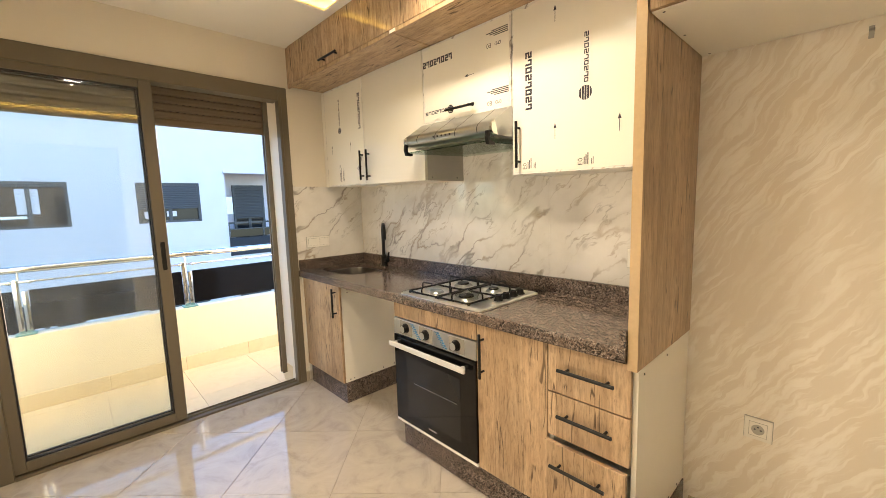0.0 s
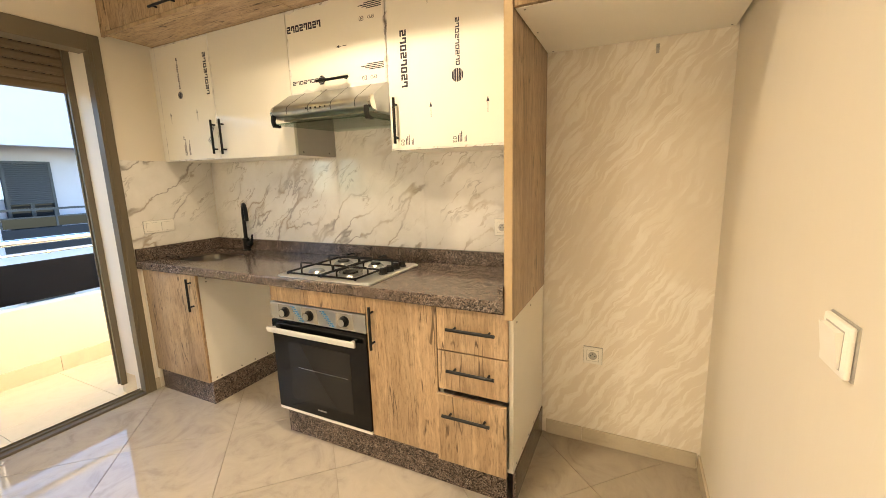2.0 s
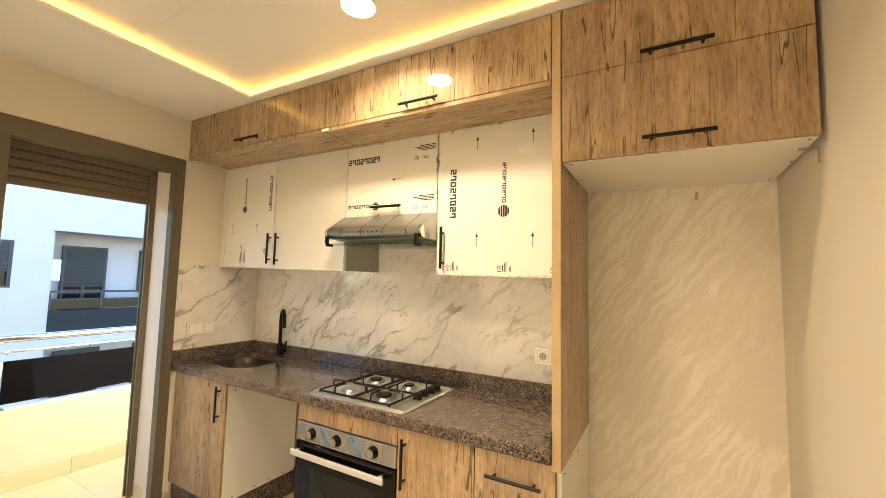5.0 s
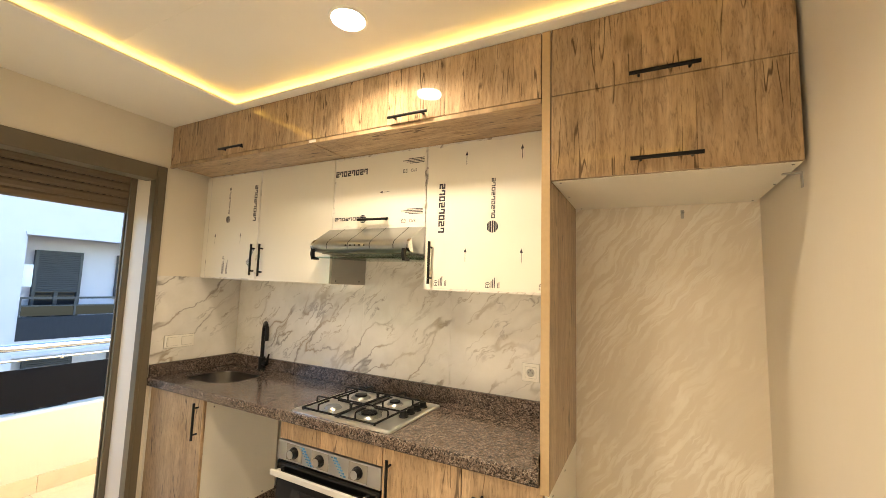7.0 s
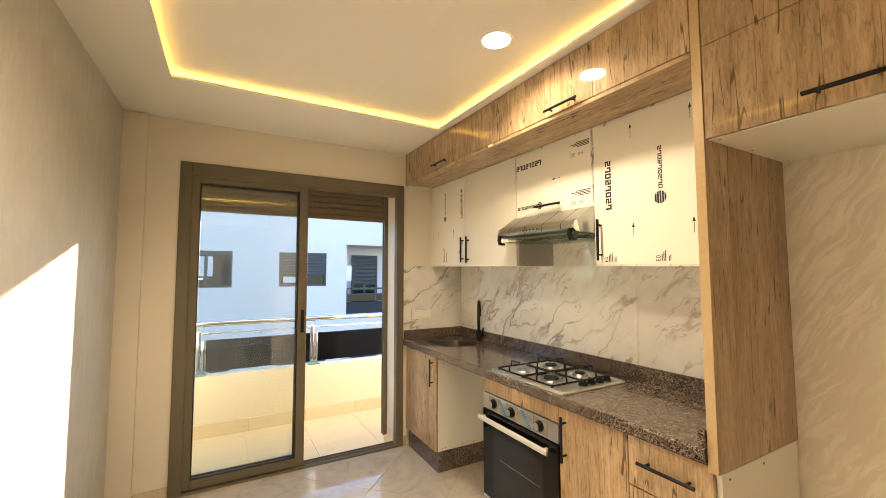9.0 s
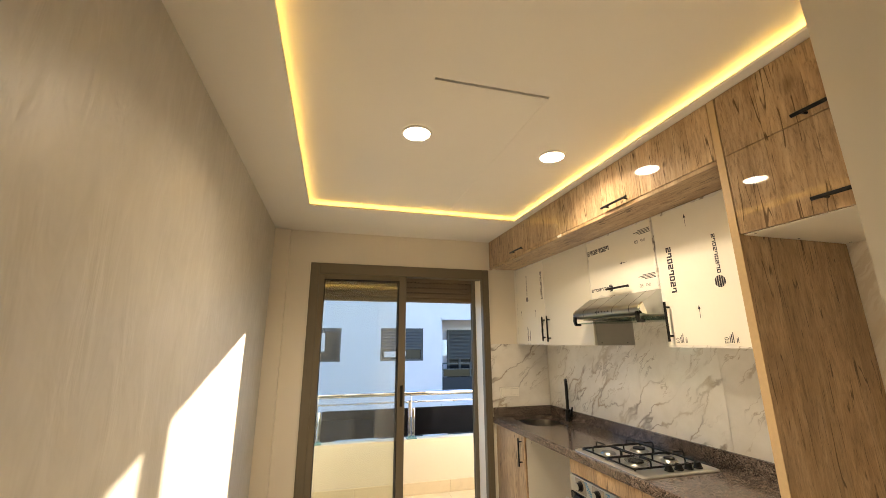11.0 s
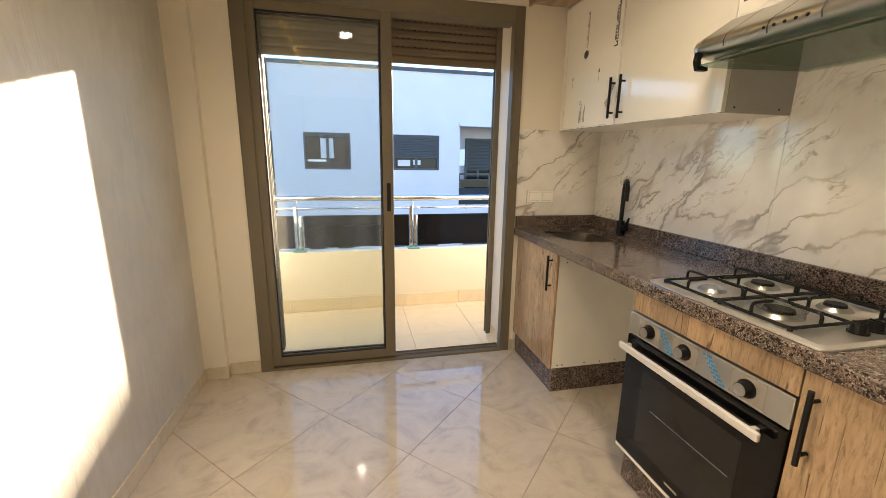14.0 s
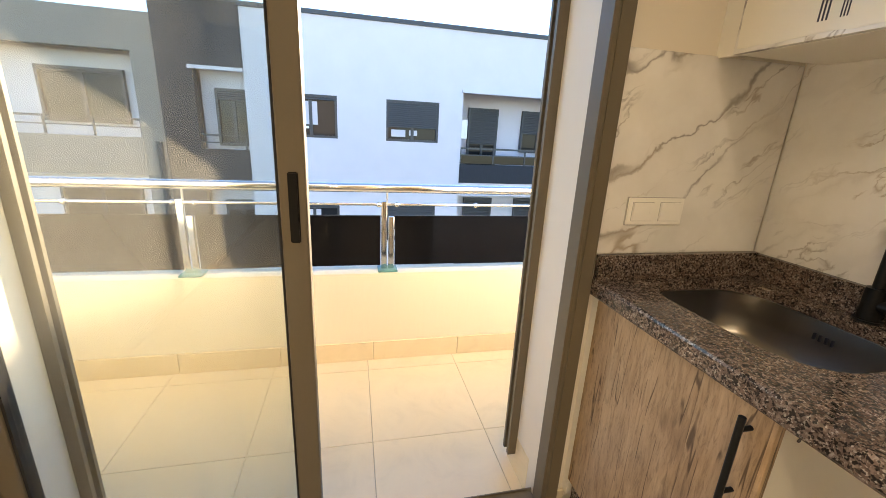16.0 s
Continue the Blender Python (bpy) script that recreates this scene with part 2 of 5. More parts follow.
def floor_tile(name, color, rough, cloud=0.06):
    m, nt, b = mat(name, color, rough)
    c = coords(nt)
    oi = nt.nodes.new("ShaderNodeObjectInfo")
    sh = calc(nt, "MULTIPLY", oi.outputs["Random"], 9.0)
    ad = nt.nodes.new("ShaderNodeVectorMath")
    nt.links.new(c, ad.inputs[0])
    nt.links.new(vec3(nt, sh, sh, sh), ad.inputs[1])
    n = noisy(nt, ad.outputs[0], 4.2, 7.0, 0.66, 2.2)
    fine = noisy(nt, ad.outputs[0], 60.0, 3.0, 0.6)
    lo = tuple(k * (1 - 2 * cloud) for k in color)
    hi = tuple(min(1, k * (1 + cloud)) for k in color)
    base = ramp(nt, n, [(0.32, lo), (0.47, color), (0.64, hi)])
    tone = calc(nt, "MULTIPLY_ADD", oi.outputs["Random"], 0.06, 0.97)
    base = mixc(nt, 1.0, base, vec3(nt, tone, tone, tone), "MULTIPLY")
    put_in(nt, b.inputs["Base Color"], base)
    put_in(nt, b.inputs["Roughness"], calc(nt, "MULTIPLY_ADD", fine, 0.05, rough - 0.02))
    bumped(nt, b, noisy(nt, c, 2.0, 2.0), 0.03, 0.004)
    return m


def brushed(name, color, rough, stretch=(2, 200, 200)):
    m, nt, b = mat(name, color, rough, metal=1.0)
    n = noisy(nt, coords(nt, scale=stretch), 1.0, 3.0)
    put_in(nt, b.inputs["Roughness"], calc(nt, "MULTIPLY_ADD", n, 0.08, rough - 0.04))
    bumped(nt, b, n, 0.012, 0.0003)
    return m


def speckled(name, color, rough, scale=30.0, amount=0.12, metal=0.0, coat=0.0):
    m, nt, b = mat(name, color, rough, metal, coat=coat)
    n = noisy(nt, coords(nt), scale, 4.0, 0.6)
    lo = tuple(k * (1 - amount) for k in color)
    hi = tuple(min(1, k * (1 + amount)) for k in color)
    put_in(nt, b.inputs["Base Color"], mixc(nt, n, lo, hi))
    put_in(nt, b.inputs["Roughness"], calc(nt, "MULTIPLY_ADD", n, 0.12, max(0.02, rough - 0.06)))
    return m


def glass(name, color, rough=0.0, haze=0.0, base=0.035, film=0.8):
    """Clear pane: mostly see-through, with a mirror film of reflection and some dust."""
    m = bpy.data.materials.new(name)
    m.use_nodes = True
    nt = m.node_tree
    nt.nodes.remove(nt.nodes["Principled BSDF"])
    out = nt.nodes["Material Output"]
    tr = nt.nodes.new("ShaderNodeBsdfTransparent")
    tr.inputs[0].default_value = (*color, 1)
    gl = nt.nodes.new("ShaderNodeBsdfGlossy")
    gl.inputs["Roughness"].default_value = rough
    gl.inputs[0].default_value = (film, film, film, 1)
    lw = nt.nodes.new("ShaderNodeLayerWeight")
    lw.inputs[0].default_value = 0.5
    gloss = calc(nt, "MULTIPLY_ADD", calc(nt, "POWER", lw.outputs["Facing"], 4.0), 0.6, base)
    mx = nt.nodes.new("ShaderNodeMixShader")
    nt.links.new(gloss, mx.inputs[0])
    nt.links.new(tr.outputs[0], mx.inputs[1])
    nt.links.new(gl.outputs[0], mx.inputs[2])
    last = mx.outputs[0]
    if haze:
        df = nt.nodes.new("ShaderNodeBsdfTranslucent")
        df.inputs[0].default_value = (0.40, 0.45, 0.52, 1)
        m2 = nt.nodes.new("ShaderNodeMixShader")
        dust = noisy(nt, coords(nt, scale=(5, 1, 1.4)), 2.0, 4.0, 0.6)
        put_in(nt, m2.inputs[0], calc(nt, "MULTIPLY", ramp(nt, dust, [(0.3, 0.3), (0.7, 1.0)]), haze))
        nt.links.new(last, m2.inputs[1])
        nt.links.new(df.outputs[0], m2.inputs[2])
        last = m2.outputs[0]
    nt.links.new(last, out.inputs[0])
    return m


def glow(name, color, strength):
    m = bpy.data.materials.new(name)
    m.use_nodes = True
    nt = m.node_tree
    nt.nodes.remove(nt.nodes["Principled BSDF"])
    e = nt.nodes.new("ShaderNodeEmission")
    e.inputs[0].default_value = (*color, 1)
    e.inputs[1].default_value = strength
    nt.links.new(e.outputs[0], nt.nodes["Material Output"].inputs[0])
    return m


OAK = oak("oak_decor")
OAK_TOP = oak("oak_decor_gloss", rough=0.9)
OAK_FLAT = oak("oak_decor_soffit", along="y", rough=0.8)
OAK_EDGE = speckled("oak_edge_band", (0.50, 0.36, 0.20), 0.35, 60.0)
MARBLE = marble("marble_tile", 0.75)
MARBLE_DOOR = marble("marble_foil", 0.8, 0.12)
GRANITE = granite()
WALL = plaster("wall_paint", (0.75, 0.695, 0.595), 0.5, 0.22)
STUCCO = stucco_pearl()
WALL_WAVES = stucco_waves()
CEIL = plaster("ceiling_paint", (0.86, 0.835, 0.77), 0.7, 0.05)
TILE = floor_tile("polished_stoneware", (0.455, 0.40, 0.325), 0.045, 0.085)
SKIRT = floor_tile("skirting_stoneware", (0.58, 0.51, 0.395), 0.15)
TILE_OUT = floor_tile("balcony_stoneware", (0.77, 0.64, 0.43), 0.2, 0.025)
GROUT = speckled("grout", (0.36, 0.31, 0.24), 0.7)
WHITE = speckled("white_melamine", (0.78, 0.755, 0.68), 0.35, 12.0, 0.03)
FILM = speckled("protective_film", (0.79, 0.765, 0.685), 0.46, 7.0, 0.03, coat=0.12)
GLOSS = speckled("gloss_white_board", (0.76, 0.74, 0.665), 0.12, 5.0, 0.02, coat=0.4)
# grey board and fixings; also the painted shadow gaps of switches and sockets
GREYBOARD = speckled("grey_board_and_gap_shade", (0.42, 0.41, 0.38), 0.45, 20.0, 0.05)
INK = speckled("print_ink", (0.02, 0.02, 0.035), 0.4)
BLACK = mat("black_metal", (0.006, 0.006, 0.006), 0.4, spec=0.25)[0]
BLACKGLASS = mat("black_glass", (0.003, 0.003, 0.003), 0.05, spec=0.35)[0]
OVENWIN = mat("oven_window", (0.016, 0.016, 0.016), 0.06, spec=0.35)[0]
STEEL = brushed("brushed_steel", (0.44, 0.455, 0.45), 0.30, (120, 1.5, 120))
STEEL_SINK = brushed("sink_steel", (0.27, 0.25, 0.22), 0.30, (30, 4, 30))
ALU_BRIGHT = speckled("satin_aluminium", (0.72, 0.71, 0.68), 0.38, 60.0, 0.03, metal=0.35)
PANEL_STEEL = brushed("panel_steel", (0.50, 0.505, 0.495), 0.34, (120, 1.5, 120))
HOB_STEEL = brushed("hob_steel", (0.80, 0.79, 0.765), 0.36, (60, 3, 60))
CHROME = brushed("polished_steel", (0.78, 0.77, 0.74), 0.12, (3, 60, 60))
ALU = speckled("taupe_aluminium", (0.135, 0.112, 0.076), 0.5, 120.0, 0.05)
SHUTTER = speckled("taupe_slat", (0.155, 0.115, 0.075), 0.5, 90.0, 0.06)
RUBBER = mat("rubber_seal", (0.01, 0.01, 0.01), 0.7)[0]
PANE = glass("clear_pane", (0.97, 0.98, 0.97))
PANE_DUSTY = glass("dusty_pane", (0.92, 0.94, 0.92), base=0.055, film=0.9, haze=0.014)
PANE_DARK = mat("dark_laminated_glass", (0.006, 0.006, 0.007), 0.05, spec=0.22)[0]
WRAP = glass("clear_wrap", (0.80, 0.80, 0.78), rough=0.12)
PANE_VISOR = glass("green_visor_glass", (0.62, 0.74, 0.68))
PARAPET = plaster("parapet_render", (0.82, 0.74, 0.565), 0.75, 0.2)
FACADE = plaster("white_render", (0.62, 0.59, 0.625), 0.85, 0.004)
FACADE_DARK = plaster("charcoal_render", (0.020, 0.022, 0.028), 0.8, 0.004)
FACADE_GREY = plaster("taupe_render", (0.22, 0.195, 0.17), 0.8, 0.004)
DARK_FRAME = speckled("anthracite_frame", (0.035, 0.036, 0.04), 0.45)
FAR_SHUTTER = speckled("anthracite_shutter", (0.045, 0.047, 0.052), 0.5)
FAR_PANE = mat("far_window_glass", (0.018, 0.018, 0.02), 0.05, spec=0.14)[0]
PLASTIC = speckled("white_plastic", (0.87, 0.85, 0.79), 0.3, 40.0, 0.02)
TEAL = speckled("teal_film", (0.10, 0.26, 0.25), 0.4)
ASPHALT = speckled("asphalt", (0.05, 0.05, 0.05), 0.9, 60.0, 0.3)
BLUE = speckled("blue_print", (0.05, 0.22, 0.42), 0.35)
FOIL = speckled("grey_film", (0.27, 0.25, 0.22), 0.25, 90.0, 0.08)
# near-black colour standing in for the darkness of unlit rooms
SHADE_IN = speckled("painted_dark_interior", (0.03, 0.028, 0.025), 0.8)


# ---------- mesh helpers ----------
def box(bm, x0, x1, y0, y1, z0, z1, bevel=0.0):
    r = bmesh.ops.create_cube(bm, size=1.0, matrix=Matrix.Translation(((x0 + x1) / 2, (y0 + y1) / 2, (z0 + z1) / 2)) @ Matrix.Diagonal((abs(x1 - x0), abs(y1 - y0), abs(z1 - z0), 1)))
    if bevel:
        es = list({e for v in r["verts"] for e in v.link_edges})
        bmesh.ops.bevel(bm, geom=es, offset=bevel, segments=2, profile=0.5, affect="EDGES", clamp_overlap=True)
    return bm


def boxed(*a, bevel=0.0):
    return box(bmesh.new(), *a, bevel=bevel)


def rod(bm, a, b, r, seg=14, r2=None):
    a, b = Vector(a), Vector(b)
    q = (b - a).to_track_quat("Z", "Y").to_matrix().to_4x4()
    bmesh.ops.create_cone(bm, cap_ends=True, segments=seg, radius1=r, radius2=r if r2 is None else r2, depth=(b - a).length, matrix=Matrix.Translation((a + b) / 2) @ q)
    return bm


def ball(bm, c, r):
    bmesh.ops.create_uvsphere(bm, u_segments=14, v_segments=8, radius=r, matrix=Matrix.Translation(c))
    return bm


def tube(bm, pts, r, seg=12):
    """A round bar along a line of points."""
    pts = [Vector(p) for p in pts]
    rings = []
    for i, p in enumerate(pts):
        d = (pts[min(i + 1, len(pts) - 1)] - pts[max(i - 1, 0)]).normalized()
        s = d.cross(Vector((0.31, 0.77, 0.55))).normalized()
        u = d.cross(s)
        rings.append([bm.verts.new(p + r * (math.cos(k * math.tau / seg) * s + math.sin(k * math.tau / seg) * u)) for k in range(seg)])
    for a, b in zip(rings, rings[1:]):
        for k in range(seg):
            bm.faces.new((a[k], a[(k + 1) % seg], b[(k + 1) % seg], b[k]))
    bm.faces.new(list(reversed(rings[0])))
    bm.faces.new(rings[-1])
    return bm


def prism_y(bm, prof, y0, y1):
    """A profile of (x, z) pulled along y."""
    a = [bm.verts.new((x, y0, z)) for x, z in prof]
    b = [bm.verts.new((x, y1, z)) for x, z in prof]
    n = len(prof)
    for k in range(n):
        bm.faces.new((a[k], a[(k + 1) % n], b[(k + 1) % n], b[k]))
    bm.faces.new(list(reversed(a)))
    bm.faces.new(b)
    bmesh.ops.recalc_face_normals(bm, faces=bm.faces)
    return bm


def prism_x(bm, prof, x0, x1):
    """A profile of (y, z) pulled along x."""
    a = [bm.verts.new((x0, y, z)) for y, z in prof]
    b = [bm.verts.new((x1, y, z)) for y, z in prof]
    n = len(prof)
    for k in range(n):
        bm.faces.new((a[k], a[(k + 1) % n], b[(k + 1) % n], b[k]))
    bm.faces.new(list(reversed(a)))
    bm.faces.new(b)
    bmesh.ops.recalc_face_normals(bm, faces=bm.faces)
    return bm


def round_rect(x0, x1, y0, y1, r, seg=6):
    out = []
    for cx, cy, a0 in ((x1 - r, y1 - r, 0), (x0 + r, y1 - r, 90), (x0 + r, y0 + r, 180), (x1 - r, y0 + r, 270)):
        for k in range(seg + 1):
            a = radians(a0 + 90 * k / seg)
            out.append((cx + r * math.cos(a), cy + r * math.sin(a)))
    return out


def holed(bm, axis, a0, a1, u0, u1, z0, z1, holes):
    """A wall slab a0..a1 thick along axis, with openings (u0, u1, z0, z1) right through it."""
    us = sorted({u0, u1, *(v for h in holes for v in h[:2] if u0 < v < u1)})
    zs = sorted({z0, z1, *(v for h in holes for v in h[2:] if z0 < v < z1)})
    made = {}

    def vert(i, k, a):
        if (i, k, a) not in made:
            made[i, k, a] = bm.verts.new((a, us[i], zs[k]) if axis == "x" else (us[i], a, zs[k]))
        return made[i, k, a]

    def full(i, k):
        if not (0 <= i < len(us) - 1 and 0 <= k < len(zs) - 1):
            return False
        cu, cz = (us[i] + us[i + 1]) / 2, (zs[k] + zs[k + 1]) / 2
        return not any(h[0] < cu < h[1] and h[2] < cz < h[3] for h in holes)

    for i in range(len(us) - 1):
        for k in range(len(zs) - 1):
            if not full(i, k):
                continue
            for a in (a0, a1):
                bm.faces.new([vert(i, k, a), vert(i + 1, k, a), vert(i + 1, k + 1, a), vert(i, k + 1, a)])
            for di, dk, p, q in ((-1, 0, (i, k), (i, k + 1)), (1, 0, (i + 1, k), (i + 1, k + 1)), (0, -1, (i, k), (i + 1, k)), (0, 1, (i, k + 1), (i + 1, k + 1))):
                if not full(i + di, k + dk):
                    bm.faces.new([vert(*p, a0), vert(*q, a0), vert(*q, a1), vert(*p, a1)])
    bmesh.ops.recalc_face_normals(bm, faces=bm.faces)
    return bm


BASES = {}


def mesh_of(name, bm, material, smooth=False):
    me = bpy.data.meshes.new(name)
    bm.to_mesh(me)
    bm.free()
    me.materials.append(material)
    if smooth:
        me.shade_smooth()
        me.set_sharp_from_angle(angle=radians(38))
    return me


def thing(name, loc, label, category, group="", kind=""):
    e = new(name)
    e.empty_display_size = 0.05
    e.location = loc
    BASES[e] = Matrix.Translation(loc).inverted()
    return tagged(e, label, category, group, kind)


def part(name, bm, material, parent, label="", smooth=False):
    ob = new(name, mesh_of(name, bm, material, smooth))
    ob.parent = parent
    ob.matrix_parent_inverse = BASES.get(parent, Matrix())
    return tagged(ob, label)


def solid(name, bm, material, label, category, kind="", group="", smooth=False):
    ob = new(name, mesh_of(name, bm, material, smooth))
    return tagged(ob, label, category, group, kind)


def bar_handle(parent, a, b, out, label="matt black bar handle"):
    """A round bar on two pins; out is the way from the door to the bar."""
    a, b, o = Vector(a), Vector(b), Vector(out)
    bm = bmesh.new()
    rod(bm, a, b, 0.0065, 12)
    for f in (0.14, 0.86):
        p = a.lerp(b, f)
        rod(bm, p, p - o, 0.005, 10)
    return part("handle", bm, BLACK, parent, label, True)


# ---------- the room ----------
XW, XE, YN, YS, ZC = -0.60, 1.895, 2.985, -0.140, 2.437


def settle(ob, fall=0.0145):
    """Let what hangs up high fall a little towards the hall, as the old slab does."""
    m = Matrix.Identity(4)
    m[2][1], m[2][3] = fall, -fall * 1.76
    for o in [ob, *ob.children_recursive]:
        if o.type == "MESH":
            o.data.transform(m)
    return ob


YOUT = 3.29
DX0, DX1, DZ = -0.295, 1.315, 2.175

wall_north = solid("wall_north", holed(bmesh.new(), "y", YN, YOUT, -2.6, 3.2, -0.3, 2.9, [(DX0 + 0.063, DX1 - 0.050, -0.085, DZ - 0.02)]), WALL, "smooth warm beige painted wall round the balcony door", "wall", "structure")
part("pilaster", boxed(XW, -0.476, 2.942, YN + 0.01, 0, ZC + 0.01), WALL, wall_north)
solid("wall_west", boxed(XW - 0.15, XW, -2.6, YN, -0.05, 2.9), WALL_WAVES, "beige trowelled plaster wall with a satin sheen", "wall", "structure")
wall_east = solid("wall_east", boxed(XE, XE + 0.2, YS - 0.02, YN, -0.05, 2.9), STUCCO, "pearl stucco wall with brushed slanting lights", "wall", "structure")
solid("wall_south", holed(bmesh.new(), "y", YS - 0.14, YS, XW, XE, -0.05, 2.9, [(XW - 0.1, 0.62, -0.1, 2.1)]), WALL, "beige painted wall with a doorway to the hall", "wall", "structure")
solid("wall_hall_east", boxed(XE, XE + 0.2, -2.6, YS - 0.02, -0.05, 2.9), WALL, "plain beige hall wall", "wall", "structure")
solid("wall_hall_south", boxed(XW - 0.15, XE + 0.2, -2.8, -2.6, -0.05, 2.9), WALL, "plain beige hall wall", "wall", "structure")
solid("ceiling_hall", boxed(XW, XE, -2.6, YS - 0.14, ZC + 0.02, ZC + 0.1), CEIL, "plain white hall ceiling", "ceiling", "structure")

# dropped border with a raised field and a light cove
CX0, CX1, CY0, CY1, ZR = -0.291, 1.285, 0.02, 2.29, 2.478
bm = bmesh.new()
for a in ((XW, CX0, YS, YN), (CX1, XE, YS, YN), (CX0, CX1, YS, CY0), (CX0, CX1, CY1, YN)):
    box(bm, *a, ZC, ZC + 0.010)
IN = 0.09
for a in ((CX0 - IN - 0.02, CX0 - IN, CY0 - IN, CY1 + IN), (CX1 + IN, CX1 + IN + 0.02, CY0 - IN, CY1 + IN), (CX0 - IN, CX1 + IN, CY0 - IN - 0.02, CY0 - IN), (CX0 - IN, CX1 + IN, CY1 + IN, CY1 + IN + 0.02)):
    box(bm, *a, ZC + 0.009, ZR + 0.02)
SX, SY0, SY1 = 0.732, 0.770, 0.784
box(bm, CX0 - IN - 0.02, SX, CY0 - IN - 0.02, SY0, ZR, ZR + 0.03)
box(bm, SX, CX1 + IN + 0.02, CY0 - IN - 0.02, CY1 + IN + 0.02, ZR, ZR + 0.03)
box(bm, CX0 - IN - 0.02, SX, SY1, CY1 + IN + 0.02, ZR, ZR + 0.03)
box(bm, CX0 - IN - 0.02, 0.245, SY0, SY1, ZR, ZR + 0.03)
box(bm, SX - 0.004, SX + 0.003, SY1, CY1 + IN, ZR - 0.0016, ZR + 0.002)
box(bm, XW, XE, YS, YN, ZR + 0.06, ZR + 0.11)
settle(solid("ceiling", bm, CEIL, "white plasterboard ceiling with a raised field and yellow cove light", "ceiling", "structure"))

# ---------- floor tiles laid on the diagonal ----------
def clip_poly(poly, x0, x1, y0, y1):
    for ax, lim, sg in ((0, x0, 1), (0, x1, -1), (1, y0, 1), (1, y1, -1)):
        out = []
        for k, p in enumerate(poly):
            q = poly[(k + 1) % len(poly)]
            ip, iq = sg * (p[ax] - lim) >= 0, sg * (q[ax] - lim) >= 0
            if ip:
                out.append(p)
            if ip != iq:
                t = (lim - p[ax]) / (q[ax] - p[ax])
                out.append((p[0] + t * (q[0] - p[0]), p[1] + t * (q[1] - p[1])))
        poly = out
        if len(poly) < 3:
            return []
    return poly


def tile_piece(parent, poly, z0, z1, material, name="tile"):
    bm = bmesh.new()
    cx, cy = sum(p[0] for p in poly) / len(poly), sum(p[1] for p in poly) / len(poly)
    lo = [bm.verts.new((x, y, z0)) for x, y in poly]
    md = [bm.verts.new((x, y, z1 - 0.0012)) for x, y in poly]
    up = []
    for x, y in poly:
        d = math.hypot(x - cx, y - cy) or 1
        up.append(bm.verts.new((x - 0.0015 * (x - cx) / d, y - 0.0015 * (y - cy) / d, z1)))
    n = len(poly)
    for a, b in ((lo, md), (md, up)):
        for k in range(n):
            bm.faces.new((a[k], a[(k + 1) % n], b[(k + 1) % n], b[k]))
    bm.faces.new(up)
    bmesh.ops.recalc_face_normals(bm, faces=bm.faces)
    part(name, bm, material, parent)


def lay_floor():
    floor = solid("floor", boxed(XW - 0.1, XE + 0.1, -2.7, YN + 0.02, -0.06, -0.004), GROUT, "polished beige stoneware floor tiles laid on the diagonal", "floor", "structure")
    P, ax, ay, j = 0.513, 0.502, 2.102, 0.0009
    s = P / math.sqrt(2)
    for i in range(-12, 8):
        for k in range(-12, 8):
            c = (ax + (i - k) * s, ay + (i + k + 1) * s)
            d = s - j * 1.414
            poly = clip_poly([(c[0], c[1] - d), (c[0] + d, c[1]), (c[0], c[1] + d), (c[0] - d, c[1])], XW, XE, -2.6, YN)
            if len(poly) >= 3 and abs(sum(p[0] * q[1] - q[0] * p[1] for p, q in zip(poly, poly[1:] + poly[:1]))) > 0.002:
                tile_piece(floor, poly, -0.006, 0.0, TILE)
    return floor


lay_floor()


def skirting(runs, z0, h, name, label):
    """Skirting of short tiles; a run is axis, line, start, end, way out of the wall."""
    base = thing(name, (runs[0][1] if runs[0][0] == "x" else runs[0][2], 0.5, z0), label, "baseboard", kind="structure")
    for axis, line, a, b, out in runs:
        p = a
        while p < b - 0.01:
            q = min(p + 0.49, b)
            lo, hi = sorted((line, line + out))
            e = (lo, hi, p + 0.001, q - 0.001) if axis == "x" else (p + 0.001, q - 0.001, lo, hi)
            part("tile", boxed(*e, z0, z0 + h, bevel=0.003), SKIRT, base)
            p = q
    return base


skirting([("x", XW, -2.55, 2.94, 0.011), ("y", 2.942, XW + 0.012, -0.468, -0.011), ("y", YN, -0.476, DX0 - 0.002, -0.011), ("x", -0.476, 2.931, YN - 0.012, 0.009), ("y", YN, DX1 + 0.002, 1.345, -0.011),
          ("x", XE, YS + 0.012, 0.54, -0.011), ("x", XE, 1.86, 2.40, -0.011), ("y", YS, 0.63, XE - 0.012, 0.011)], 0.0, 0.075, "baseboard", "beige stoneware skirting tiles along the walls")


